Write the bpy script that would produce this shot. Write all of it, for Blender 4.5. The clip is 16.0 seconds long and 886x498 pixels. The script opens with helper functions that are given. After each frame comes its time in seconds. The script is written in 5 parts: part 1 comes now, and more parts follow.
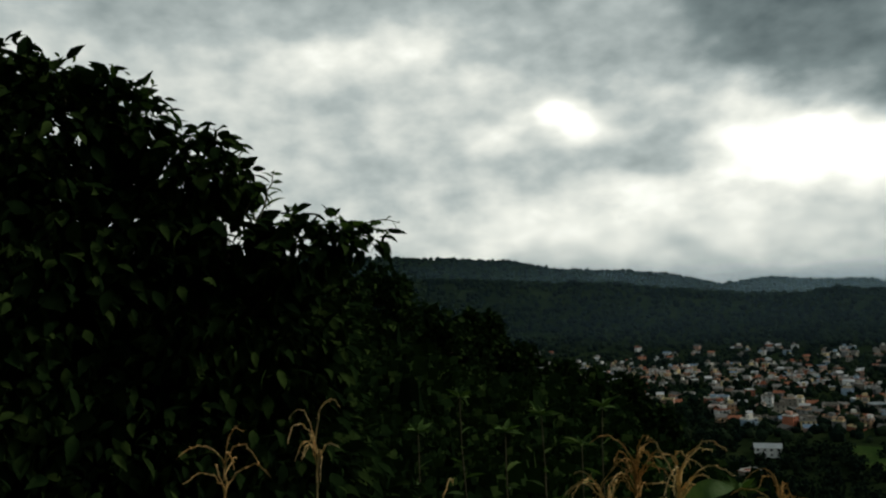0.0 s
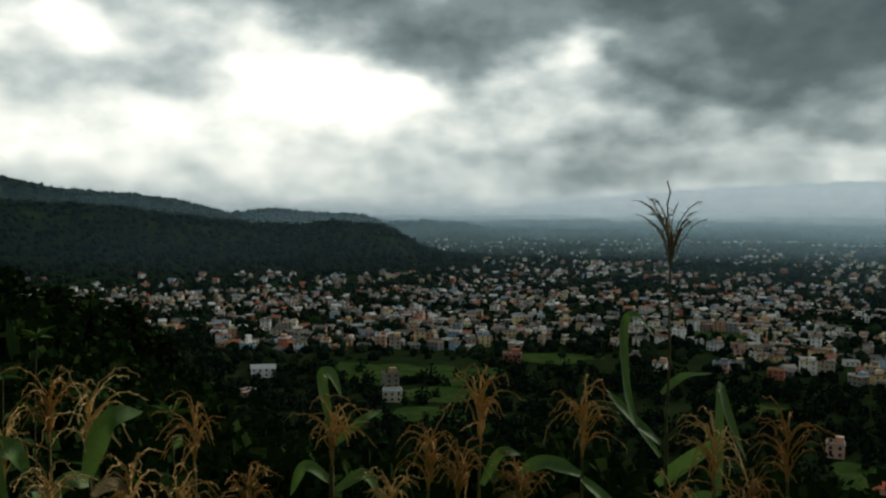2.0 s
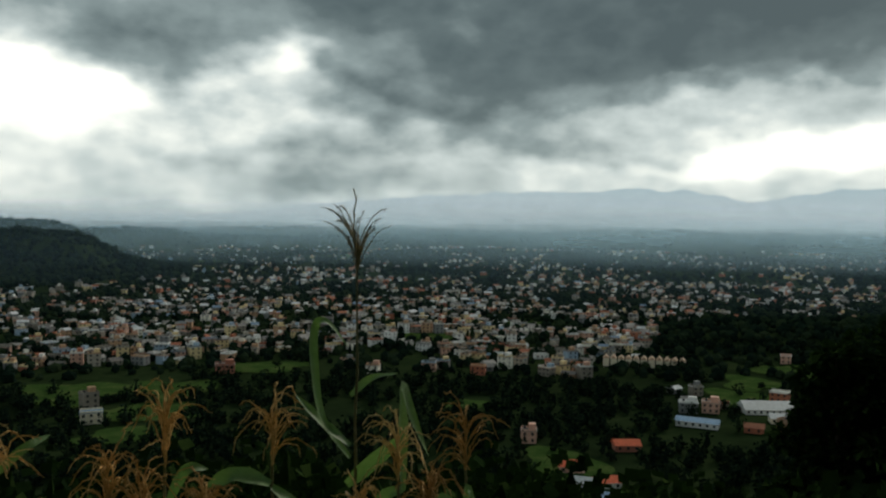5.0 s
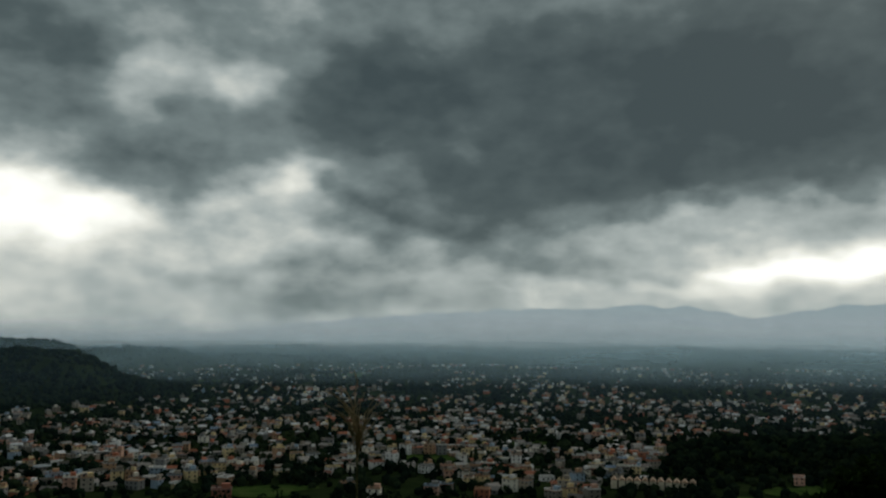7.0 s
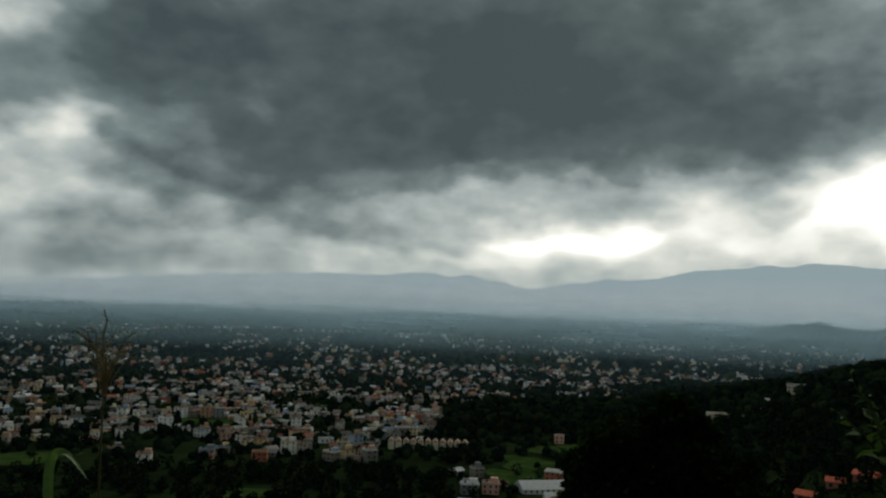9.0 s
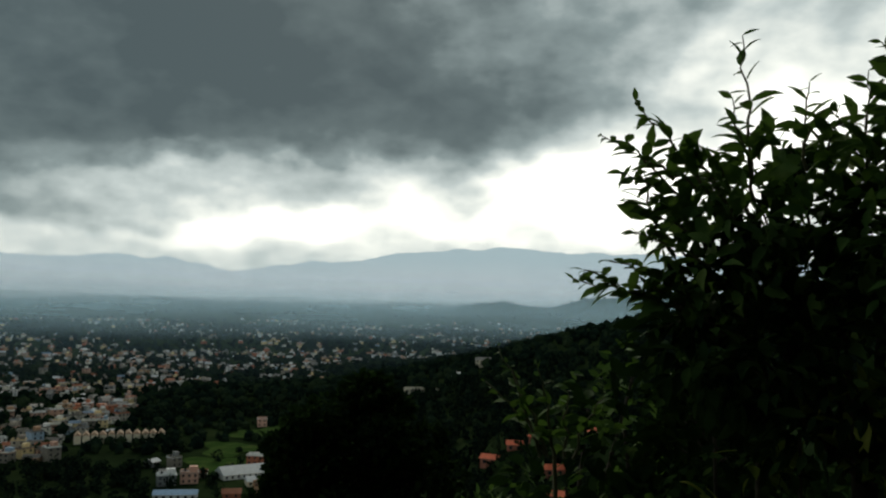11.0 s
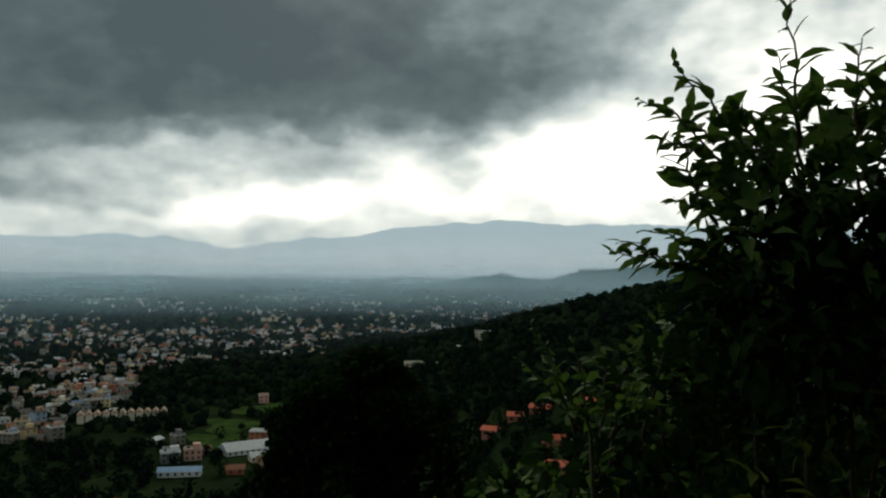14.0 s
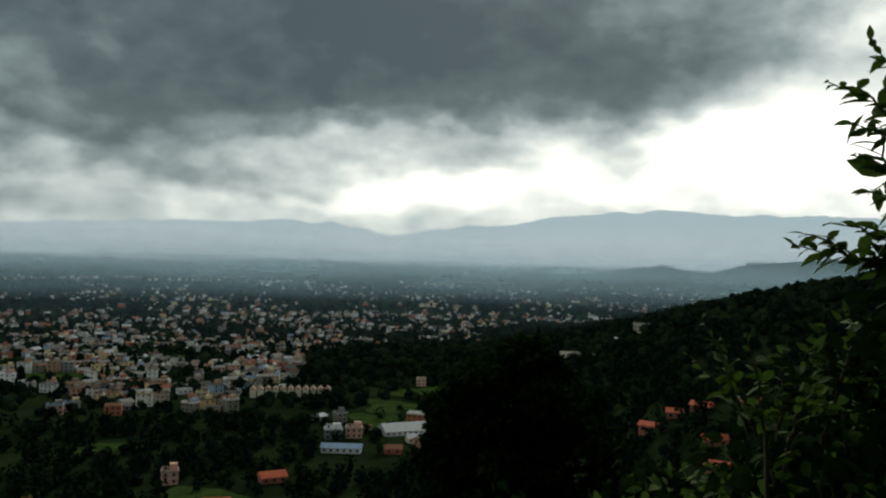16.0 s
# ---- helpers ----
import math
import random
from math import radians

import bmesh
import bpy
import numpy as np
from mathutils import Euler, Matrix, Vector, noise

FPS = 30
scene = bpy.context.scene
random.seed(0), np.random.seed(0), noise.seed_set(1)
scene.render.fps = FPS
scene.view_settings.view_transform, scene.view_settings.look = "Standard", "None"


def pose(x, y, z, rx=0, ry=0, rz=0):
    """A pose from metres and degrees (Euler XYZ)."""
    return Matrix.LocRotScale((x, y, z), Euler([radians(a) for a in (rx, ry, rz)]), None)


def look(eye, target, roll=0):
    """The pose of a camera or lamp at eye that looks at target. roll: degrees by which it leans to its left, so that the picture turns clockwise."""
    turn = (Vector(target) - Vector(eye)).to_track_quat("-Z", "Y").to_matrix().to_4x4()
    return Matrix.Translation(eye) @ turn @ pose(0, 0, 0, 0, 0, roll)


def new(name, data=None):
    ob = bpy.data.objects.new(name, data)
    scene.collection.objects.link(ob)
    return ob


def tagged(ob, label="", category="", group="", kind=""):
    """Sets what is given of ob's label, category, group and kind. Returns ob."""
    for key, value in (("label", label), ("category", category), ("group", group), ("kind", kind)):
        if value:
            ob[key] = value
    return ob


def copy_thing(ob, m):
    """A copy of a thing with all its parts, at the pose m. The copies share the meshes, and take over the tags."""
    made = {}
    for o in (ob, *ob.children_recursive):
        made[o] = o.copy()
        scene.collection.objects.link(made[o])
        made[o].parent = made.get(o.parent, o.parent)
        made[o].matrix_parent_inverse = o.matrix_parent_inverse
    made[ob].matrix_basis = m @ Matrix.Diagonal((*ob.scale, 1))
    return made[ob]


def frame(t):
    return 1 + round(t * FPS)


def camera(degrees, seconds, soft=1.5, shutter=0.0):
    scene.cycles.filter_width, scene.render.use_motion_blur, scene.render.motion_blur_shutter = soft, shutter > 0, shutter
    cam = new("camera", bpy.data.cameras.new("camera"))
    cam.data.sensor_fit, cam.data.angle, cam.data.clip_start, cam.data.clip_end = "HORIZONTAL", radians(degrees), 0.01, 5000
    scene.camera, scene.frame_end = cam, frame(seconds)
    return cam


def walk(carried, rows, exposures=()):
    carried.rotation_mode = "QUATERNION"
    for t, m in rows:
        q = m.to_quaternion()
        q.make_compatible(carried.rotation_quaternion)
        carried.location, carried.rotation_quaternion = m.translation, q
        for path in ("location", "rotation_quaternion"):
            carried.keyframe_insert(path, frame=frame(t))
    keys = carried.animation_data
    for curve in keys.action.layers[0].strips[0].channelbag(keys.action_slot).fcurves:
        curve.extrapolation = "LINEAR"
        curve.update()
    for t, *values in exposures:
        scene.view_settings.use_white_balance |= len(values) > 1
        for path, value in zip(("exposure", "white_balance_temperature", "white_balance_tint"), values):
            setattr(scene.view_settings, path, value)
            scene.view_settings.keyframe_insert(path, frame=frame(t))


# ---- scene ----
cam = camera(56.14, 16.0, soft=2.2)
PATH = [
    (0.0, pose(0.000, 0.000, 1.600, 92.85, 2.64, 21.41)),
    (0.5, pose(0.019, 0.005, 1.600, 89.76, -0.60, 11.77)),
    (1.0, pose(0.099, 0.015, 1.601, 86.53, -0.14, 3.53)),
    (1.5, pose(0.198, 0.011, 1.601, 86.05, -0.35, -5.79)),
    (2.0, pose(0.287, -0.003, 1.602, 87.18, -0.43, -11.49)),
    (2.5, pose(0.321, -0.013, 1.602, 86.91, 0.52, -18.83)),
    (3.0, pose(0.348, -0.024, 1.603, 87.66, 0.76, -26.12)),
    (3.2, pose(0.362, -0.032, 1.603, 87.70, 1.22, -28.82)),
    (5.3, pose(0.375, -0.039, 1.604, 87.82, -0.68, -31.04)),
    (5.5, pose(0.375, -0.039, 1.605, 87.51, -0.42, -28.94)),
    (6.0, pose(0.370, -0.037, 1.605, 85.98, -1.39, -28.96)),
    (6.5, pose(0.387, -0.047, 1.760, 92.50, 0.17, -32.35)),
    (7.0, pose(0.375, -0.039, 1.850, 95.91, -0.39, -30.88)),
    (7.5, pose(0.344, -0.023, 1.788, 93.66, -1.82, -24.80)),
    (8.0, pose(0.325, -0.015, 1.800, 93.51, -2.55, -24.57)),
    (8.5, pose(0.377, -0.045, 1.788, 93.46, -2.70, -35.00)),
    (9.0, pose(0.440, -0.100, 1.775, 93.76, -2.03, -45.49)),
    (9.5, pose(0.452, -0.170, 1.775, 93.28, -1.15, -53.22)),
    (10.0, pose(0.460, -0.220, 1.776, 93.75, -1.43, -58.18)),
    (10.2, pose(0.465, -0.222, 1.776, 93.71, -1.34, -59.70)),
    (12.3, pose(0.578, -0.065, 1.777, 92.76, -2.16, -71.00)),
    (12.5, pose(0.580, -0.060, 1.778, 92.89, -1.43, -70.29)),
    (13.0, pose(0.579, -0.055, 1.778, 91.52, 0.07, -69.76)),
    (13.5, pose(0.577, -0.050, 1.778, 91.13, 0.03, -68.41)),
    (14.0, pose(0.576, -0.045, 1.779, 91.32, -0.43, -65.73)),
    (14.5, pose(0.574, -0.039, 1.779, 91.32, -0.71, -63.47)),
    (15.0, pose(0.573, -0.033, 1.779, 90.67, -1.24, -60.87)),
    (15.5, pose(0.571, -0.026, 1.780, 90.16, -1.61, -58.50)),
    (16.0, pose(0.570, -0.020, 1.780, 90.36, -1.55, -54.93)),
]
EXPOSURES = [(0.0, -0.05), (1.0, 0.02), (1.5, 0.05), (2.0, 0.18), (2.5, 0.32), (3.0, 0.30), (5.5, 0.36), (6.0, 0.42), (6.5, 0.18), (7.0, -0.30), (8.0, -0.34), (8.5, -0.34), (9.6, -0.02), (12.5, 0.28), (13.5, 0.2), (16.0, 0.24)]
walk(cam, PATH, EXPOSURES)

# ---- sky, sun ----
def link(nt, a, b):
    nt.links.new(a, b)


def mathn(nt, op, a, b=None, clamp=False):
    n = nt.nodes.new("ShaderNodeMath")
    n.operation, n.use_clamp = op, clamp
    for i, v in enumerate((a, b)):
        if v is None:
            continue
        if isinstance(v, (int, float)):
            n.inputs[i].default_value = v
        else:
            nt.links.new(v, n.inputs[i])
    return n.outputs[0]


def noise_node(nt, vec, scale, detail=4.0, rough=0.55, col=False):
    n = nt.nodes.new("ShaderNodeTexNoise")
    n.inputs["Scale"].default_value, n.inputs["Detail"].default_value, n.inputs["Roughness"].default_value = scale, detail, rough
    if vec is not None:
        nt.links.new(vec, n.inputs["Vector"])
    return n.outputs["Color" if col else "Fac"]


def ramp_node(nt, fac, stops, interp="LINEAR"):
    n = nt.nodes.new("ShaderNodeValToRGB")
    n.color_ramp.interpolation = interp
    el = n.color_ramp.elements
    while len(el) < len(stops):
        el.new(0.5)
    for e, (p, c) in zip(el, stops):
        e.position, e.color = p, (*c, 1)
    nt.links.new(fac, n.inputs[0])
    return n.outputs[0]


# Bearing and height above the horizon in degrees, half-widths, strength
GAPS = [  # thin places that let the light through
    (3.5, 8.1, 7.5, 2.4, 0.36), (-6, 4.2, 16, 2.2, 0.16), (-12.5, 11.4, 4.5, 1.5, 0.30), (-25, 16, 5, 2.5, 0.20), (20.8, 10, 2.2, 1.5, 0.20), 
    (55, 5.4, 5, 1.5, 0.34), (64, 5.5, 11, 2.0, 0.26), (79, 6.8, 8, 3.0, 0.46), (86.5, 12.5, 4.2, 3.4, 0.45), (31.5, 13.4, 2.2, 1.2, 0.14),
    (49, 3.4, 6, 0.9, 0.14), (97, 9, 7, 5.0, 0.25), (12, 17.5, 3.6, 2.6, 0.20), 
]
MASSES = [  # thick cloud
    (-25, 8.2, 5, 2.0, 0.12), (-9, 8.2, 5, 1.6, 0.16), (3, 17.5, 7, 3.6, 0.36), (12, 11.6, 5.5, 2.0, 0.18), (22, 3.2, 9, 1.2, 0.16), (31, 7.5, 7, 2.2, 0.24), (32, 11.5, 9, 2.6, 0.16), (66.5, 12.4, 7, 3.9, 0.16),
    (37, 15.5, 15, 5.5, 0.40), (56, 15.0, 13, 6.7, 0.40), (38, 5.6, 7, 1.9, 0.16), (24, 17, 8, 3.0, 0.28), (77, 16, 8, 4.5, 0.10), (17, 14, 8, 2.0, 0.16),
    (42, 7.6, 6, 1.4, 0.12), (34, 1.5, 10, 1.2, 0.10), (14, 3.0, 16, 1.6, 0.12), (60, 6.2, 2.5, 0.7, 0.14), (70, 6.8, 2.2, 0.6, 0.14), (24, 7.6, 5, 1.6, 0.20), (29, 4.6, 9, 1.2, 0.22), (40, 4.4, 5, 1.0, 0.16), (50, 6.2, 4, 0.8, 0.14),
]
SUN_BEARING, SUN_HEIGHT = 60.0, 34.0

world = bpy.data.worlds.new("overcast_sky")
scene.world = world
world.use_nodes = True
wn = world.node_tree
wn.nodes.clear()
w_out = wn.nodes.new("ShaderNodeOutputWorld")
w_dir = wn.nodes.new("ShaderNodeTexCoord").outputs["Generated"]
sky = wn.nodes.new("ShaderNodeTexSky")
sky.sky_type, sky.sun_disc = "NISHITA", False
sky.sun_elevation, sky.sun_rotation = radians(SUN_HEIGHT), radians(SUN_BEARING)
sep = wn.nodes.new("ShaderNodeSeparateXYZ")
link(wn, w_dir, sep.inputs[0])
bearing = mathn(wn, "MULTIPLY", mathn(wn, "ARCTAN2", sep.outputs[0], sep.outputs[1]), 57.29578)
height = mathn(wn, "MULTIPLY", mathn(wn, "ARCSINE", sep.outputs[2]), 57.29578)
flat = wn.nodes.new("ShaderNodeCombineXYZ")  # degrees on the sky, stretched sideways like low cloud
link(wn, mathn(wn, "MULTIPLY", bearing, 0.060), flat.inputs[0])
link(wn, mathn(wn, "MULTIPLY", height, 0.095), flat.inputs[1])
drift = noise_node(wn, flat.outputs[0], 2.2, 3.0, 0.42, True)
dsep = wn.nodes.new("ShaderNodeSeparateColor")
link(wn, drift, dsep.inputs[0])
b2 = mathn(wn, "ADD", bearing, mathn(wn, "MULTIPLY", mathn(wn, "SUBTRACT", dsep.outputs[0], 0.5), 18.0))
h2 = mathn(wn, "ADD", height, mathn(wn, "MULTIPLY", mathn(wn, "SUBTRACT", dsep.outputs[1], 0.5), 8.0))
place = wn.nodes.new("ShaderNodeCombineXYZ")
link(wn, b2, place.inputs[0])
link(wn, h2, place.inputs[1])
# the underside of the dark cloud deck: bearing, height of its lower edge, thickness above it
DECK = [(-30, 17, 0.08), (-12, 14, 0.10), (-4, 13, 0.12), (2, 11.2, 0.18), (8, 8.3, 0.20), (12, 7.7, 0.21), (17, 9.5, 0.19), (21, 11.6, 0.17), (24, 8.0, 0.20), (28, 6.2, 0.21), (32, 5.6, 0.22), (36, 6.8, 0.24),
        (42, 7.6, 0.26), (48, 8.7, 0.28), (56, 8.9, 0.26), (66, 8.7, 0.24), (71, 8.9, 0.20), (75, 10.8, 0.16), (79, 13.6, 0.13), (84, 18, 0.12), (90, 23, 0.12), (110, 24, 0.12)]
b_unit = mathn(wn, "MULTIPLY", mathn(wn, "ADD", mathn(wn, "ADD", bearing, mathn(wn, "MULTIPLY", mathn(wn, "SUBTRACT", dsep.outputs[2], 0.5), 6.0)), 30.0), 1 / 140, True)
deck_sep = wn.nodes.new("ShaderNodeSeparateColor")
link(wn, ramp_node(wn, b_unit, [((b + 30) / 140, (h / 30, d, 0)) for b, h, d in DECK]), deck_sep.inputs[0])
fringe = mathn(wn, "MULTIPLY", mathn(wn, "SUBTRACT", noise_node(wn, flat.outputs[0], 4.5, 4.0, 0.45), 0.5), 4.6)
above = mathn(wn, "SUBTRACT", mathn(wn, "ADD", height, fringe), mathn(wn, "MULTIPLY", deck_sep.outputs[0], 30.0))
d_step = wn.nodes.new("ShaderNodeMapRange")
d_step.interpolation_type = "SMOOTHSTEP"
link(wn, above, d_step.inputs[0])
d_step.inputs[1].default_value, d_step.inputs[2].default_value = -0.9, 1.5
# thin near the horizon, thick overhead and on the side away from the light
cover = mathn(wn, "ADD", 0.36, mathn(wn, "MULTIPLY", mathn(wn, "MULTIPLY", mathn(wn, "SUBTRACT", height, 17.0), 0.03, True), 0.5))
cover = mathn(wn, "ADD", cover, mathn(wn, "MULTIPLY", d_step.outputs[0], deck_sep.outputs[1]))
for cb, ch, cw, cv, cd in [(*g[:4], -g[4]) for g in GAPS] + [(*g[:4], g[4] * 0.75) for g in MASSES]:
    sub = wn.nodes.new("ShaderNodeVectorMath")
    sub.operation = "SUBTRACT"
    link(wn, place.outputs[0], sub.inputs[0])
    sub.inputs[1].default_value = (cb, ch, 0)
    mul = wn.nodes.new("ShaderNodeVectorMath")
    mul.operation = "MULTIPLY"
    link(wn, sub.outputs[0], mul.inputs[0])
    mul.inputs[1].default_value = (1 / cw, 1 / cv, 0)
    dot = wn.nodes.new("ShaderNodeVectorMath")
    dot.operation = "DOT_PRODUCT"
    link(wn, mul.outputs[0], dot.inputs[0])
    link(wn, mul.outputs[0], dot.inputs[1])
    g = mathn(wn, "EXPONENT", mathn(wn, "MULTIPLY", mathn(wn, "POWER", dot.outputs["Value"], 1.5), -1.0))
    cover = mathn(wn, "ADD", cover, mathn(wn, "MULTIPLY", g, cd))
billow = mathn(wn, "SUBTRACT", noise_node(wn, flat.outputs[0], 2.6, 3.5, 0.45), 0.5)
puff = mathn(wn, "SUBTRACT", noise_node(wn, flat.outputs[0], 7.0, 3.5, 0.46), 0.5)
cover = mathn(wn, "ADD", cover, mathn(wn, "MULTIPLY", puff, 0.30))
cover = mathn(wn, "ADD", cover, mathn(wn, "MULTIPLY", billow, 0.34), True)
cloud = ramp_node(wn, cover, [(0.0, (1.35, 1.36, 1.26)), (0.20, (0.90, 0.92, 0.84)), (0.42, (0.47, 0.53, 0.515)), (0.62, (0.21, 0.262, 0.262)),
                              (0.82, (0.095, 0.128, 0.131)), (1.0, (0.058, 0.083, 0.088))])
veil = wn.nodes.new("ShaderNodeMix")
veil.data_type = "RGBA"
veil.inputs[0].default_value = 0.985
skydim = wn.nodes.new("ShaderNodeVectorMath")
skydim.operation = "SCALE"
link(wn, sky.outputs[0], skydim.inputs[0])
skydim.inputs["Scale"].default_value = 0.1
link(wn, skydim.outputs[0], veil.inputs[6])
link(wn, cloud, veil.inputs[7])
bg = wn.nodes.new("ShaderNodeBackground")
link(wn, veil.outputs[2], bg.inputs[0])
bg.inputs[1].default_value = 1.0
link(wn, bg.outputs[0], w_out.inputs[0])
world.cycles.sampling_method = "MANUAL"
world.cycles.sample_map_resolution = 1024

sun = new("sun", bpy.data.lights.new("sun", "SUN"))
sun.data.energy, sun.data.angle, sun.data.color = 1.35, radians(14), (1.0, 0.93, 0.80)
sb, sh = radians(SUN_BEARING), radians(SUN_HEIGHT)
sun.matrix_world = look((0, 0, 300), (-math.sin(sb) * math.cos(sh), -math.cos(sb) * math.cos(sh), 300 - math.sin(sh)))

# ---- materials ----
def material(name, stops, scale=1.0, rough=0.8, bump=0.3, bump_scale=None, random_tint=0.0, island=None, spec=0.3, coords="Object", metallic=0.0, through_light=None):
    m = bpy.data.materials.new(name)
    m.use_nodes = True
    nt = m.node_tree
    b = nt.nodes["Principled BSDF"]
    co = nt.nodes.new("ShaderNodeTexCoord").outputs[coords]
    big = noise_node(nt, co, scale, 3.0)
    fine = noise_node(nt, co, scale * 7.3, 5.0, 0.65)
    mixv = mathn(nt, "ADD", mathn(nt, "MULTIPLY", big, 0.6), mathn(nt, "MULTIPLY", fine, 0.4))
    if island == "island":
        r = nt.nodes.new("ShaderNodeNewGeometry").outputs["Random Per Island"]
    elif island == "object":
        r = nt.nodes.new("ShaderNodeObjectInfo").outputs["Random"]
    else:
        r = None
    if r is not None and random_tint >= 1.0:
        col = ramp_node(nt, r, stops, "CONSTANT")
        grime = ramp_node(nt, mixv, [(0.3, (0.62, 0.62, 0.62)), (0.6, (1, 1, 1))])
        mx = nt.nodes.new("ShaderNodeMix")
        mx.data_type, mx.blend_type = "RGBA", "MULTIPLY"
        mx.inputs[0].default_value = 1.0
        link(nt, col, mx.inputs[6])
        link(nt, grime, mx.inputs[7])
        col = mx.outputs[2]
    else:
        if r is not None:
            mixv = mathn(nt, "ADD", mixv, mathn(nt, "MULTIPLY", mathn(nt, "SUBTRACT", r, 0.5), random_tint))
        col = ramp_node(nt, mixv, stops)
    link(nt, col, b.inputs["Base Color"])
    b.inputs["Roughness"].default_value = rough
    b.inputs["Specular IOR Level"].default_value = spec
    b.inputs["Metallic"].default_value = metallic
    if bump:
        bp = nt.nodes.new("ShaderNodeBump")
        bp.inputs["Strength"].default_value = bump
        bp.inputs["Distance"].default_value = 0.02
        link(nt, noise_node(nt, co, bump_scale or scale * 9, 4.0), bp.inputs["Height"])
        link(nt, bp.outputs[0], b.inputs["Normal"])
    if through_light:
        tr = nt.nodes.new("ShaderNodeBsdfTranslucent")
        tr.inputs[0].default_value = (*through_light, 1)
        ms = nt.nodes.new("ShaderNodeAddShader")
        link(nt, b.outputs[0], ms.inputs[0])
        link(nt, tr.outputs[0], ms.inputs[1])
        link(nt, ms.outputs[0], nt.nodes["Material Output"].inputs[0])
    return m


G = lambda v, g=1.0, b=1.0: (v, v * g, v * b)
M_GROUND = material("grass_and_scrub", [(0.3, (0.009, 0.015, 0.007)), (0.5, (0.016, 0.028, 0.011)), (0.7, (0.03, 0.045, 0.017))], 0.02, 0.95, 0.4, 0.5, spec=0.0)
M_FIELD = material("meadow_grass", [(0.3, (0.022, 0.046, 0.012)), (0.5, (0.036, 0.070, 0.018)), (0.7, (0.085, 0.105, 0.036))], 0.09, 0.95, 0.3, 0.6, spec=0.0)
M_WOOD = material("forest_leaves", [(0.3, (0.005, 0.011, 0.008)), (0.5, (0.010, 0.020, 0.013)), (0.75, (0.024, 0.038, 0.018))], 0.25, 0.95, 0.5, 1.5, 0.5, "island", 0.0)
WALLS = [(0.0, (0.40, 0.36, 0.30)), (0.14, (0.82, 0.82, 0.80)), (0.28, (0.48, 0.30, 0.18)), (0.38, (0.46, 0.16, 0.09)), (0.46, (0.26, 0.23, 0.19)),
         (0.60, (0.78, 0.62, 0.34)), (0.70, (0.60, 0.36, 0.27)), (0.76, (0.24, 0.25, 0.25)), (0.87, (0.84, 0.80, 0.70)), (0.95, (0.34, 0.46, 0.58))]
M_WALL_FAR = material("town_walls", WALLS, 0.35, 0.9, 0.0, None, 1.0, "island")
M_WALL = material("house_walls", WALLS, 0.45, 0.9, 0.2, 2.0, 1.0, "object")
ROOFS = [(0.0, (0.24, 0.23, 0.22)), (0.35, (0.34, 0.32, 0.30)), (0.52, (0.36, 0.13, 0.07)), (0.68, (0.15, 0.14, 0.13)), (0.80, (0.66, 0.68, 0.70)), (0.94, (0.20, 0.29, 0.40))]
M_ROOF_FAR = material("town_roofs", ROOFS, 0.3, 0.85, 0.0, None, 1.0, "island")
M_ROOF = material("house_roofs", ROOFS, 0.5, 0.85, 0.2, 2.0, 1.0, "object")
M_PANE = material("window_dark", [(0.3, (0.02, 0.025, 0.03)), (0.7, (0.05, 0.055, 0.06))], 0.5, 0.15, 0.0, spec=0.5)


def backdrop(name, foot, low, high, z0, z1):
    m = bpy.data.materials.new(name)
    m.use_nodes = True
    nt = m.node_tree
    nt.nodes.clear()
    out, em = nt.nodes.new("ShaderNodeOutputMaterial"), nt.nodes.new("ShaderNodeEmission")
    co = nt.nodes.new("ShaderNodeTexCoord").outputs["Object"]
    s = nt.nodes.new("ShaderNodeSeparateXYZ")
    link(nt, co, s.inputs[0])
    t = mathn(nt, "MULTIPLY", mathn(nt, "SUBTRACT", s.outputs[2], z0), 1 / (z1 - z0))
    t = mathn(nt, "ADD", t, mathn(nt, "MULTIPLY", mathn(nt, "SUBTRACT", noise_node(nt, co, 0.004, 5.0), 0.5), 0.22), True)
    # haze painted as glow by height: pale low down, bluer at the top
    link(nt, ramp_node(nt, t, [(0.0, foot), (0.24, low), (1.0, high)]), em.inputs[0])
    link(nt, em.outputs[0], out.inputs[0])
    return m


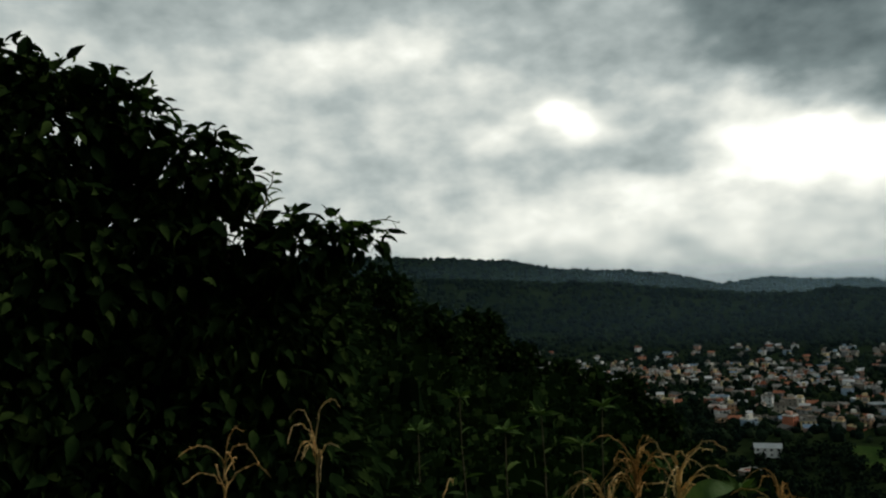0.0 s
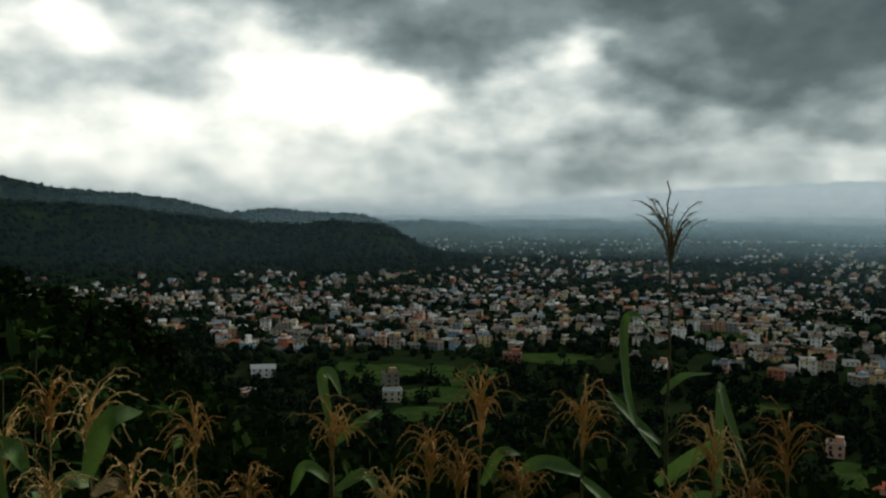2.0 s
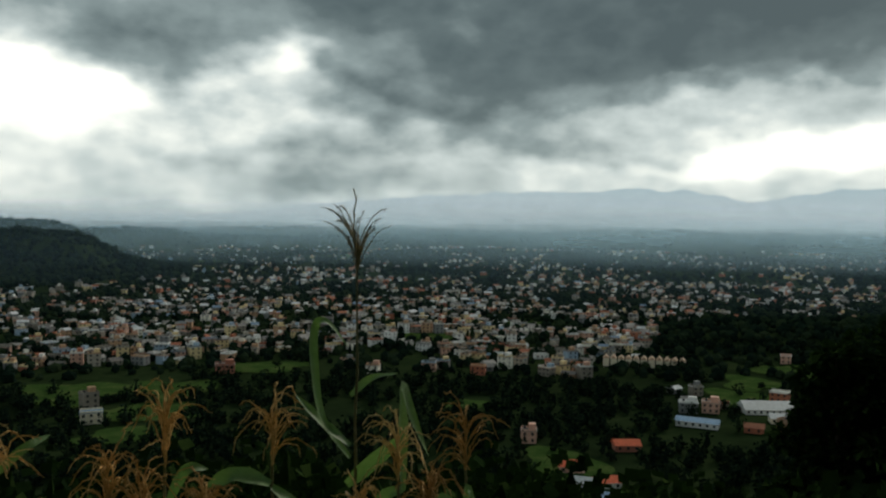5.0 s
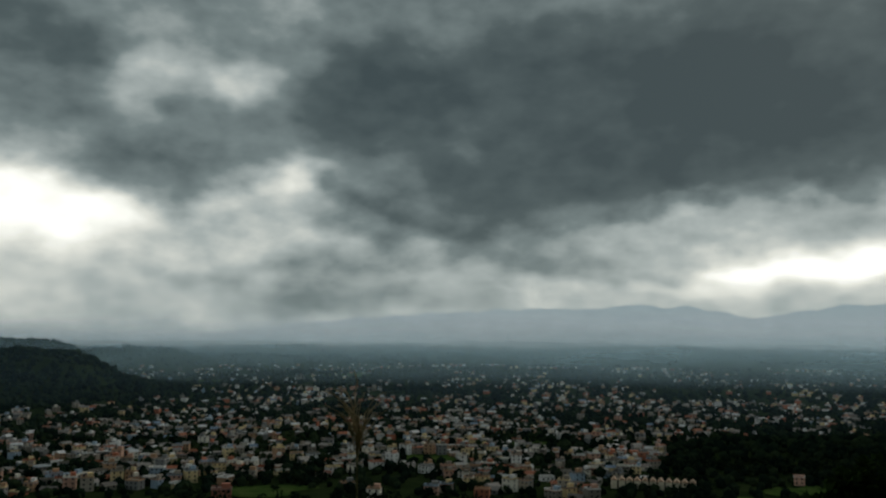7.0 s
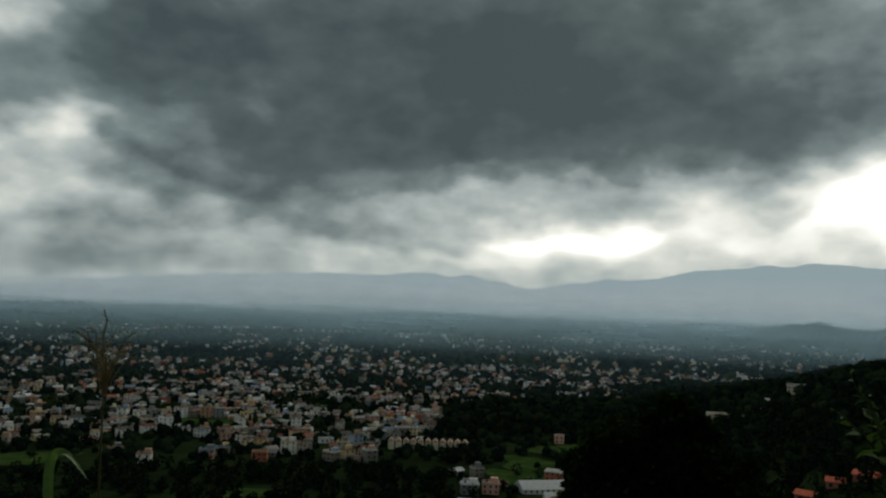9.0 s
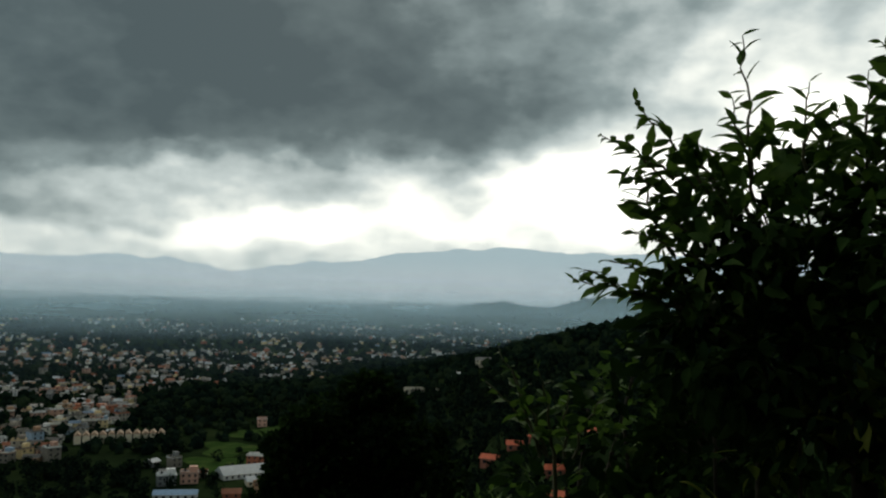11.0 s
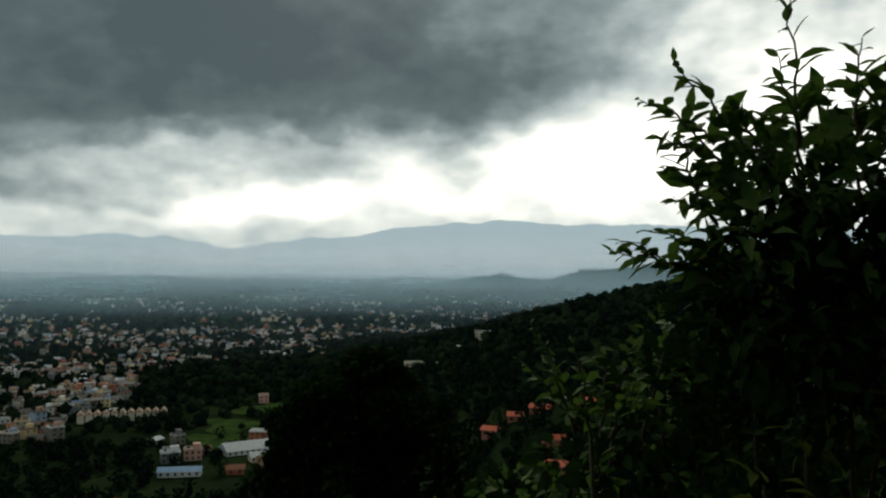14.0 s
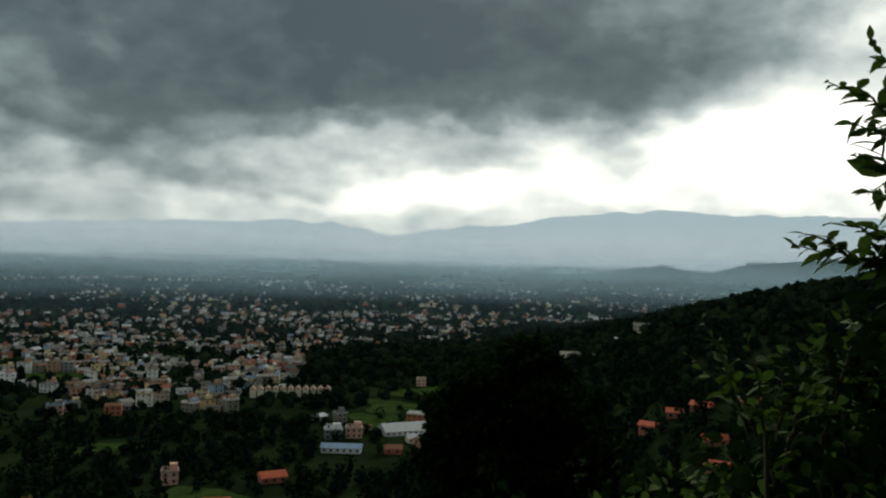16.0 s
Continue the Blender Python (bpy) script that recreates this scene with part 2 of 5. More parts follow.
def mist_haze_material(name, top, bottom, thick, floor, tint, far):
    """Thin sheet of mist and distance haze: part of the light goes straight through, the rest is scattered."""
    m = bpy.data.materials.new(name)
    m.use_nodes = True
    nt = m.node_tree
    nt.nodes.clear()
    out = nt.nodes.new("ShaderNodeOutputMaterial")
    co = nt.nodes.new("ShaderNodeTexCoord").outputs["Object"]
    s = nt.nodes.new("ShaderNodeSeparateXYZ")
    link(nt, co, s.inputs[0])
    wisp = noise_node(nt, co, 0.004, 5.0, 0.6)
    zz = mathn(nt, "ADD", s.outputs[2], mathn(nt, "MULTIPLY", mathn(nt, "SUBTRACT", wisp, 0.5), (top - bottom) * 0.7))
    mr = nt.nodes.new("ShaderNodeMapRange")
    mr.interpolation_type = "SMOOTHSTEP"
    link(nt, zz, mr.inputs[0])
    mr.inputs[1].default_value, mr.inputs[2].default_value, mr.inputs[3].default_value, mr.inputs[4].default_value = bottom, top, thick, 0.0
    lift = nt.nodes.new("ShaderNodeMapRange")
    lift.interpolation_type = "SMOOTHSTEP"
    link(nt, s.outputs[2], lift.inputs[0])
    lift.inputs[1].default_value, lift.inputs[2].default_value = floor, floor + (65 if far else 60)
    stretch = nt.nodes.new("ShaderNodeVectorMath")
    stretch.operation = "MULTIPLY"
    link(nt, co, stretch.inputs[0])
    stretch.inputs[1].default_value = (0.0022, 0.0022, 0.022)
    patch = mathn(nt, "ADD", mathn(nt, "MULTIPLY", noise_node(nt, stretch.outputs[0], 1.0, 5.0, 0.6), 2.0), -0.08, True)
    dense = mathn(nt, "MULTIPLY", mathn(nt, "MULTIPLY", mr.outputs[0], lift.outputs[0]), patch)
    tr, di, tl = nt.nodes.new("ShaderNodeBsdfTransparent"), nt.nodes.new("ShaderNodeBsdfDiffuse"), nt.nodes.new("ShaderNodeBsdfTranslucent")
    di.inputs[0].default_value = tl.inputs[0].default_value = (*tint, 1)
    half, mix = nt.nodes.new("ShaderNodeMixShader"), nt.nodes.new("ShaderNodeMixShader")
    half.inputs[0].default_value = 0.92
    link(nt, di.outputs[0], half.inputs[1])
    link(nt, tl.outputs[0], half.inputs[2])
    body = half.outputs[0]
    if far:  # far sheets glow: lit haze before the mountains put in as emission
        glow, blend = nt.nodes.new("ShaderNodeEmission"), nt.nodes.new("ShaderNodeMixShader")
        glow_side = mathn(nt, "MULTIPLY", mathn(nt, "SUBTRACT", s.outputs[0], 1500.0), 1 / 2400, True)  # painted glow varies by x, towards the gap in the cloud
        link(nt, ramp_node(nt, glow_side, [(0.0, (0.38, 0.43, 0.44)), (0.45, (0.29, 0.33, 0.335)), (1.0, (0.36, 0.41, 0.425))]), glow.inputs[0])
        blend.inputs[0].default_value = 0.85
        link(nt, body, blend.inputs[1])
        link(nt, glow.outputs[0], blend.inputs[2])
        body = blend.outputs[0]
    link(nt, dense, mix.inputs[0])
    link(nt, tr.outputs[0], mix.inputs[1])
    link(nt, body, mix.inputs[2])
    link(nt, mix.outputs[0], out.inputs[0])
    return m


# ---- mesh helpers ----
rng = np.random.default_rng(7)


def mesh_arrays(name, verts, faces, mat, smooth=False):
    """A mesh from an (n, 3) array of points and an (m, 3 or 4) array of corners."""
    verts, faces = np.asarray(verts, np.float32), np.asarray(faces, np.int32)
    me = bpy.data.meshes.new(name)
    k = faces.shape[1]
    me.vertices.add(len(verts))
    me.vertices.foreach_set("co", verts.ravel())
    me.loops.add(faces.size)
    me.loops.foreach_set("vertex_index", faces.ravel())
    me.polygons.add(len(faces))
    me.polygons.foreach_set("loop_start", np.arange(0, faces.size, k, dtype=np.int32))
    me.polygons.foreach_set("use_smooth", np.full(len(faces), smooth))
    me.materials.append(mat)
    me.update(calc_edges=True)
    me.validate()
    return me


def smoothstep(a, b, x):
    t = np.clip((x - a) / (b - a), 0, 1)
    return t * t * (3 - 2 * t)


def ripple(x, y, size, seed=0.0):
    """Cheap smooth unevenness between about -1 and 1."""
    a, b = x / size + seed, y / size - seed * 1.7
    return (np.sin(a * 1.7 + 1.3 * np.sin(b * 0.9)) + np.sin(b * 2.1 + 1.1 * np.sin(a * 1.3 + 2)) + 0.5 * np.sin(a * 4.1 - b * 3.3) + 0.5 * np.sin(b * 5.3 + a * 2.7)) / 3


# ---- the land: bearings in degrees east of north, distances in metres ----
EYE = 1.6
TREE = 9.0


def crest(bearing, stations, heights, dist):
    """Ground height of a wooded ridge whose tree tops are seen at those heights (degrees) from the hillside."""
    return EYE + dist * np.tan(np.radians(np.interp(bearing, stations, heights))) - TREE


def land(x, y):
    r = np.hypot(x, y) + 1e-6
    az = np.degrees(np.arctan2(x, y))
    valley = -100 + 62 * smoothstep(1900, 4900, r) ** 1.3 + 2.0 * ripple(x, y, 160) + 11 * smoothstep(1500, 2600, r) * ripple(x, y, 300, 3)
    # the hillside with the maize terrace; it climbs behind, steepened unseen to block skylight
    slope = np.interp(az, [-180, -110, -70, -40, -26, -20, -9, -5, 2, 60, 75, 88, 100, 130, 180], [1.7, 1.35, 0.40, 0.03, -0.06, -0.11, -0.20, -0.27, -0.44, -0.44, -0.36, -0.26, -0.12, 1.0, 1.7])
    knee = np.interp(az, [-180, -60, -10, 0, 60, 80, 110, 180], [90, 90, 100, 240, 240, 120, 90, 90])
    near = np.clip(r - 3.5, 0, None)
    # out of view the bank rises sooner, to keep skylight off near leaves
    near = near * near / (near + np.interp(az, [-180, -75, -50, 100, 125, 180], [1.5, 1.5, 6, 6, 1.5, 1.5]))
    drop = 0.95 * smoothstep(0.9, 1.9, r) * smoothstep(-75, -45, az) * (1 - smoothstep(100, 125, az))
    home = -drop + slope * np.minimum(near, knee) - 0.5 * np.clip(near - knee, 0, None) + np.clip(r / 60, 0, 1) * 1.2 * ripple(x, y, 23, 1)
    z = np.maximum(valley, home) + 6 * np.exp(-np.abs(valley - home) / 12) - smoothstep(30, 120, r)

    def ridge(z, top, r0, inner, outer, lo, hi):
        w = np.where(r < r0, inner, outer)
        edge = smoothstep(lo - 4, lo + 1, az) * (1 - smoothstep(hi - 1, hi + 5, az))
        return np.maximum(z, valley + (top - valley) * np.exp(-((r - r0) / w) ** 2) * edge)

    bump = 2.5 * ripple(x, y, 60, 5)
    z = ridge(z, crest(az, [-60, -40, -25, -17, -13.5, -9.5, -6, -3, 0, 2.5, 6, 8, 9.5], [3.6, 3.0, 2.5, 1.95, 1.15, 0.9, 0.45, -0.3, -0.05, -0.25, -0.4, -1.2, -2.5], 2000) + bump, 2000, 420, 500, -75, 9)
    z = ridge(z, crest(az, [-60, -25, -9, -1, 2.5, 3.9, 5, 7.3, 9.05, 10.1, 12, 14.2, 17.5], [2.0, 1.2, 0.05, -1.0, -0.95, -0.6, -0.85, -1.0, -1.8, -2.6, -3.0, -3.3, -4.4], 1380) + bump, 1380, 190, 260, -75, 17)
    z = ridge(z, crest(az, [7, 8, 10, 12.6, 15.3, 18.3, 21, 23.7, 25.8, 28], [-1.2, -0.85, -0.72, -0.83, -1.4, -1.2, -1.4, -1.25, -1.9, -2.6], 2750) + bump, 2750, 260, 330, 7, 26)
    z = ridge(z, crest(az, [44, 46, 48, 50, 52.5, 55, 58, 64], [-8.2, -7.6, -6.95, -6.5, -6.6, -6.4, -6.1, -6.0], 740) + 3 + bump, 740, 60, 120, 46, 62)
    z = ridge(z, crest(az, [56, 60, 63, 68, 71, 75, 78.7, 81, 84, 92, 110, 140], [-6.2, -5.4, -4.9, -3.8, -2.85, -1.8, -1.05, -0.5, 0.5, 2.0, 5, 8], 820) + bump, 820, 260, 300, 58, 150)
    z = ridge(z, crest(az, [66, 68, 70, 71.8, 73, 75, 78, 85, 110], [-0.8, -0.5, -0.3, -0.55, -0.6, 0.0, 0.3, 0.8, 1.5], 3400), 3400, 300, 400, 66, 120)
    z = ridge(z, -57 + (az - 71) * 1.3 + bump * 0.5, 345, 120, 170, 69, 125)
    return z


def ground_at(x, y):
    return float(land(np.array([float(x)]), np.array([float(y)]))[0])


def at(bearing, dist):
    return dist * math.sin(radians(bearing)), dist * math.cos(radians(bearing))


rings = np.concatenate([[0.002], np.linspace(0.4, 12, 24), np.geomspace(13, 4900, 190)])
turns = np.radians(np.concatenate([np.linspace(-60, 112, 500), np.linspace(114, 298, 90)]))
RR, AA = np.meshgrid(rings, turns, indexing="ij")
XX, YY = RR * np.sin(AA), RR * np.cos(AA)
ZZ = land(XX.ravel(), YY.ravel())
gv = np.column_stack([XX.ravel(), YY.ravel(), ZZ])
nr, na = RR.shape
i0 = (np.arange(nr - 1)[:, None] * na + np.arange(na)[None, :])
i1 = (np.arange(nr - 1)[:, None] * na + (np.arange(na)[None, :] + 1) % na)
quads = np.stack([i0, i1, i1 + na, i0 + na], -1).reshape(-1, 4)[:, ::-1]
ground = tagged(new("ground", mesh_arrays("ground", gv, quads, M_GROUND, True)), "dark green scrub and grass hillside falling to a broad valley", "ground", kind="structure")

# far mountains, blue with distance: the haze is painted into their emission
def mountain(name, label, stations, heights, dist, mat, rough, seed):
    azs = np.linspace(stations[0], stations[-1], 500)
    x, y = dist * np.sin(np.radians(azs)), dist * np.cos(np.radians(azs))
    tops = EYE + dist * np.tan(np.radians(np.interp(azs, stations, heights))) + rough * ripple(azs * 30, azs * 17, 26, seed) + rough * 0.4 * ripple(azs * 90, azs * 30, 20, seed)
    rows, nrow = [], 8
    for k in range(nrow):
        f = k / (nrow - 1)
        rr = dist - 260 * (1 - f)
        zz = -95 + (tops + 95) * f ** 1.3 + 8 * ripple(azs * 40 + 30 * k, azs * 9, 40, seed + k) * (f < 1)
        rows.append(np.column_stack([rr * np.sin(np.radians(azs)), rr * np.cos(np.radians(azs)), zz]))
    n = len(azs)
    a = (np.arange(nrow - 1)[:, None] * n + np.arange(n - 1)[None, :]).ravel()
    f = np.column_stack([a, a + 1, a + n + 1, a + n])
    return tagged(new(name, mesh_arrays(name, np.vstack(rows), f, mat, True)), label, "mountains", kind="structure")


mountain("backdrop_mountains", "far mountains glowing pale blue, with haze in their colour", [-60, 0, 14, 22, 29, 36.7, 40, 43.7, 48, 51.6, 56, 59.4, 62.6, 65, 68, 70, 74, 80, 90, 115],
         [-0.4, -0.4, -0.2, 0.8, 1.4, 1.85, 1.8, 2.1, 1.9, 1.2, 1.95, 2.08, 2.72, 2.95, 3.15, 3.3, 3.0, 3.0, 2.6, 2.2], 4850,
         backdrop("far_mountain_haze_glow", (0.35, 0.39, 0.395), (0.39, 0.44, 0.455), (0.315, 0.405, 0.43), -55, 220), 13, 2.0)

# mist lying on the plain; these upright sheets also stand in for distance haze
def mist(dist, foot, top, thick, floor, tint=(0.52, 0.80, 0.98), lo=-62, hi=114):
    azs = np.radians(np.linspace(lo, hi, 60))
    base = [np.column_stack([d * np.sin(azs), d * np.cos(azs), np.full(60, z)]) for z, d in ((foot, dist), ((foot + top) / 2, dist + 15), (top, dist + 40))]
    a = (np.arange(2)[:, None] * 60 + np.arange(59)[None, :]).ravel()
    return tagged(new("mist" if dist < 3000 else "backdrop_haze_glow", mesh_arrays("mist", np.vstack(base), np.column_stack([a, a + 1, a + 61, a + 60]), mist_haze_material("mist", top, foot + 15, thick, floor, tint, dist > 3000), True)),
                  "thin upright sheet of grey mist and distance haze", "mist", group="mist banks", kind="stuff")


# bluer tint on the two nearest sheets, as haze over town and ridge
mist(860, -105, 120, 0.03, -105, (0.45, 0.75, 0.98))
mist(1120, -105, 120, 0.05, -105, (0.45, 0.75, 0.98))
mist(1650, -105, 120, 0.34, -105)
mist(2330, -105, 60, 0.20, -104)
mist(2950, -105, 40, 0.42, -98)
# the sheets from here on carry their haze brightness as emission
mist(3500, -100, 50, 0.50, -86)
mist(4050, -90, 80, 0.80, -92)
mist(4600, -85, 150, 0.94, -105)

# ---- woods ----
def blob(kind):
    """A low crown: round (0) or pointed (1)."""
    bm = bmesh.new()
    bmesh.ops.create_icosphere(bm, subdivisions=1, radius=1)
    for v in bm.verts:
        if kind == 1:
            t = (v.co.z + 1) / 2
            s = 0.75 * (1 - t) ** 0.8 + 0.05
            v.co = Vector((v.co.x * s, v.co.y * s, t * 2.6))
        else:
            v.co *= 1 + 0.28 * noise.noise(v.co * 2.3)
            v.co.z = v.co.z * 0.9 + 0.7
    bm.verts.ensure_lookup_table()
    vs = np.array([v.co[:] for v in bm.verts])
    fs = np.array([[v.index for v in f.verts] for f in bm.faces])
    bm.free()
    return vs, fs


def scatter(name, label, points, sizes, kinds, mat=None):
    V, F, n = [], [], 0
    shapes = [blob(0), blob(1)]
    for (x, y, z), s, k in zip(points, sizes, kinds):
        vs, fs = shapes[k]
        a = rng.uniform(0, 6.28)
        c, sn = math.cos(a), math.sin(a)
        q = vs * (s * rng.uniform(0.8, 1.2), s * rng.uniform(0.8, 1.2), s * rng.uniform(0.85, 1.3)) + rng.normal(0, 0.07 * s, vs.shape)
        V.append(np.column_stack([q[:, 0] * c - q[:, 1] * sn + x, q[:, 0] * sn + q[:, 1] * c + y, q[:, 2] + z - 0.1 * s]))
        F.append(fs + n)
        n += len(vs)
    return tagged(new(name, mesh_arrays(name, np.vstack(V), np.vstack(F), mat or M_WOOD)), label, "woods", kind="stuff")


def wooded(x, y):
    """Where trees stand: ridges, knoll, groves and belts in the valley."""
    r, az = np.hypot(x, y), np.degrees(np.arctan2(x, y))
    z = land(x, y)
    up = z + 100
    w = np.zeros_like(r)
    w = np.where((r > 1000) & (r < 3300) & (up > 12) & (az < 28), 1.0, w)
    w = np.where((r > 600) & (r < 1300) & (az > 45) & (up > 7), 1.0, w)
    w = np.where((r > 662) & (r < 830) & (az > 45.5) & (az < 66), 1.0, w)
    w = np.where((r > 1500) & (ripple(x, y, 130, 9) > 0.25), 0.9, w)
    # groves between the hill foot and the town
    w = np.where((r > 230) & (r < 530) & (az > -12) & (az < 58) & (ripple(x, y, 60, 4) > -0.55), 0.95, w)
    w = np.where((r > 95) & (r < 235) & (az > -5) & (az < 80), 0.8, w)
    w = np.where((r > 300) & (r < 620) & (az > 60) & (ripple(x, y, 55, 2) > -0.3), 0.9, w)
    w = np.where((r > 100) & (r < 700) & (az < -4), 1.0, w)
    w = np.where((r > 545) & (r < 1500) & (ripple(x, y, 75, 6) > 0.55), 0.8, w)
    w = np.where((r > 236) & (r < 352) & (az > 36.6) & (az < 44.2), np.where(ripple(x, y, 17, 7) > 0.35, 0.4, 0.04), w)
    w = np.where((r > 385) & (r < 520) & (az > 46.5) & (az < 56), np.where(ripple(x, y, 15, 2) > 0.45, 0.5, 0.06), w)
    w = np.where((r > 190) & (r < 350) & (az > 67.5) & (az < 77), 0.8, w)
    return np.where(on_meadow(x, y), 0.10, w)


# meadows: bearing, distance, width, depth
FIELDS = [(7, 505, 60, 60), (13, 500, 50, 50), (11, 445, 60, 40), (19, 560, 60, 40), (10, 400, 45, 30), (39.4, 342, 34, 50), (41.2, 318, 26, 26), (51, 505, 40, 50), (54.5, 610, 60, 50), (51.6, 555, 34, 50),
          (33, 455, 40, 25), (30, 700, 50, 40), (37, 800, 40, 50), (28, 760, 40, 30), (14, 1850, 260, 160), (23, 2100, 300, 160), (44, 830, 40, 40)]


def on_meadow(x, y):
    hit = np.zeros(len(x), bool)
    for fb, fd, fw, fh in FIELDS:
        cx, cy = at(fb, fd)
        t = radians(fb)
        u, v = (x - cx) * math.cos(t) - (y - cy) * math.sin(t), (x - cx) * math.sin(t) + (y - cy) * math.cos(t)
        hit |= (u / fw * 2) ** 2 + (v / fh * 2) ** 2 < 1
    return hit


def spread(n, r0, r1, a0, a1):
    r = np.sqrt(rng.uniform(r0 * r0, r1 * r1, n))
    a = np.radians(rng.uniform(a0, a1, n))
    return r * np.sin(a), r * np.cos(a)


def ragged(name, label, points, sizes, leaf, count, mat=None):
    """Trees with uneven crowns of many small sprays of leaves round a dark heart."""
    V, F, n = [], [], 0
    hv, hf = blob(1)
    sq = np.array([(-0.5, 0, -0.35), (0.5, -0.1, -0.3), (0.55, 0.05, 0.4), (-0.4, 0.1, 0.5)])
    for (x, y, z), s in zip(points, sizes):
        tall = rng.uniform(0.9, 1.5)
        core = hv * (s * 0.7, s * 0.7, s * 0.55 * tall) + rng.normal(0, 0.05 * s, hv.shape)
        V.append(core + (x, y, z))
        F.append(np.column_stack([hf, hf[:, 2]]) + n)
        n += len(hv)
        d = rng.normal(0, 1, (count, 3))
        d /= np.linalg.norm(d, axis=1)[:, None]
        rad = rng.uniform(0.62, 1.12, count)[:, None]
        p = d * rad * (s * 0.95, s * 0.95, s * tall * 0.8) + (0, 0, s * tall * 0.85)
        th, sc = rng.uniform(0, 6.28, count), leaf * rng.uniform(0.5, 1.3, count)
        c, sn = np.cos(th), np.sin(th)
        tip = rng.uniform(-0.9, 0.9, count)
        q = sq[None] * sc[:, None, None]
        qz = q[..., 2] * np.cos(tip)[:, None] - q[..., 1] * np.sin(tip)[:, None]
        qy = q[..., 1] * np.cos(tip)[:, None] + q[..., 2] * np.sin(tip)[:, None]
        qx = q[..., 0]
        w = np.stack([qx * c[:, None] - qy * sn[:, None], qx * sn[:, None] + qy * c[:, None], qz], -1) + p[:, None, :] + (x, y, z)
        V.append(w.reshape(-1, 3))
        F.append(np.arange(count * 4).reshape(-1, 4) + n)
        n += count * 4
    vs, fs = np.vstack(V), np.vstack(F)
    tri = fs[:, 2] == fs[:, 3]
    fs = np.vstack([fs[:, :3], fs[~tri][:, [0, 2, 3]]])
    return tagged(new(name, mesh_arrays(name, vs, fs, mat or M_WOOD)), label, "woods", kind="stuff")


for r0, r1, n, s0, s1, leaf, count in ((95, 330, 2400, 1.8, 3.6, 0.9, 90), (330, 700, 9500, 2.0, 4.2, 1.4, 34)):
    x, y = spread(n, r0, r1, -62, 108)
    keep = rng.uniform(0, 1, n) < wooded(x, y)
    x, y = x[keep], y[keep]
    ragged("woods", "dark green broadleaf trees on slope and valley floor", np.column_stack([x, y, land(x, y) - 0.3]), rng.uniform(s0, s1, len(x)), leaf, count)
for r0, r1, n, s0, s1, who in ((700, 1400, 15000, 3.0, 5.0, wooded), (1400, 2400, 22000, 3.6, 6.0, wooded), (2400, 4400, 18000, 3.5, 6.0, wooded), (545, 1250, 17000, 1.8, 4.4, None), (1250, 2300, 9000, 2.6, 5.5, None)):
    x, y = spread(n, r0, r1, -62, 108)
    if who:
        keep = rng.uniform(0, 1, n) < wooded(x, y)
        x, y = x[keep], y[keep]
    keep = ~on_meadow(x, y)
    x, y = x[keep], y[keep]
    z = land(x, y)
    s = rng.uniform(s0, s1, len(x))
    k = (rng.uniform(0, 1, len(x)) < 0.02).astype(int)
    scatter("woods", "dark green mixed woodland over hills and valley", np.column_stack([x, y, z]), s, k)

# ---- meadows ----
def field(bearing, dist, wide, deep, label="short green grass meadow among trees"):
    """A patch of grass that lies on the land, with an uneven edge."""
    cx, cy = at(bearing, dist)
    t, n = -radians(bearing), 40
    V = [(cx, cy)]
    for ring in (0.5, 1.0):
        for k in range(n):
            a = 2 * math.pi * k / n
            e = ring * (1 + 0.22 * math.sin(3 * a + bearing) + 0.12 * math.sin(5 * a + dist))
            u, v = wide / 2 * e * math.cos(a), deep / 2 * e * math.sin(a)
            V.append((cx + u * math.cos(t) - v * math.sin(t), cy + u * math.sin(t) + v * math.cos(t)))
    V = np.array(V)
    z = land(V[:, 0], V[:, 1]) + 0.5
    F = [(0, 1 + k, 1 + (k + 1) % n, 1 + (k + 1) % n) for k in range(n)]
    tri = np.array([f[:3] for f in F] + [(1 + k, 1 + n + k, 1 + n + (k + 1) % n) for k in range(n)] + [(1 + k, 1 + n + (k + 1) % n, 1 + (k + 1) % n) for k in range(n)])
    return tagged(new("meadow", mesh_arrays("meadow", np.column_stack([V, z]), tri, M_FIELD, True)), label, "meadow", group="meadows", kind="structure")


for fb, fd, fw, fh in FIELDS:
    field(fb, fd, fw, fh)

# ---- the town ----
def part(name, me, parent, label="", kind=""):
    o = tagged(new(name, me), label, kind=kind)
    o.parent = parent
    return o


def town_density(x, y):
    r, az = np.hypot(x, y), np.degrees(np.arctan2(x, y))
    edge = np.interp(az, [-16, -8, 0, 10, 20, 28, 34, 42, 45, 46.5, 54, 60, 70], [640, 620, 580, 585, 585, 655, 560, 532, 560, 840, 860, 880, 950])
    d = np.where(r > edge, 1.0, 0.0) * np.where(r < 950, 0.62, np.where(r < 1350, 0.55, np.where(r < 1900, 0.36, 0.16)))
    d = np.where((r > edge) & (r < 720) & (az > 29) & (az < 45), np.where(ripple(x, y, 30, 5) > 0.3, 0.2, 0.8), d * np.where(wooded(x, y) > 0.5, 0.0, 1.0))
    d = d * np.where(land(x, y) < -84, 1, 0)
    return d * np.where(ripple(x, y, 90, 8) > 0.42, 0.10, 1.0) * np.where(ripple(x, y, 38, 3) > 0.2, 0.22, 1.0) * np.where((r > 1350) & (ripple(x, y, 150, 11) > 0.0), 0.15, 1.0)


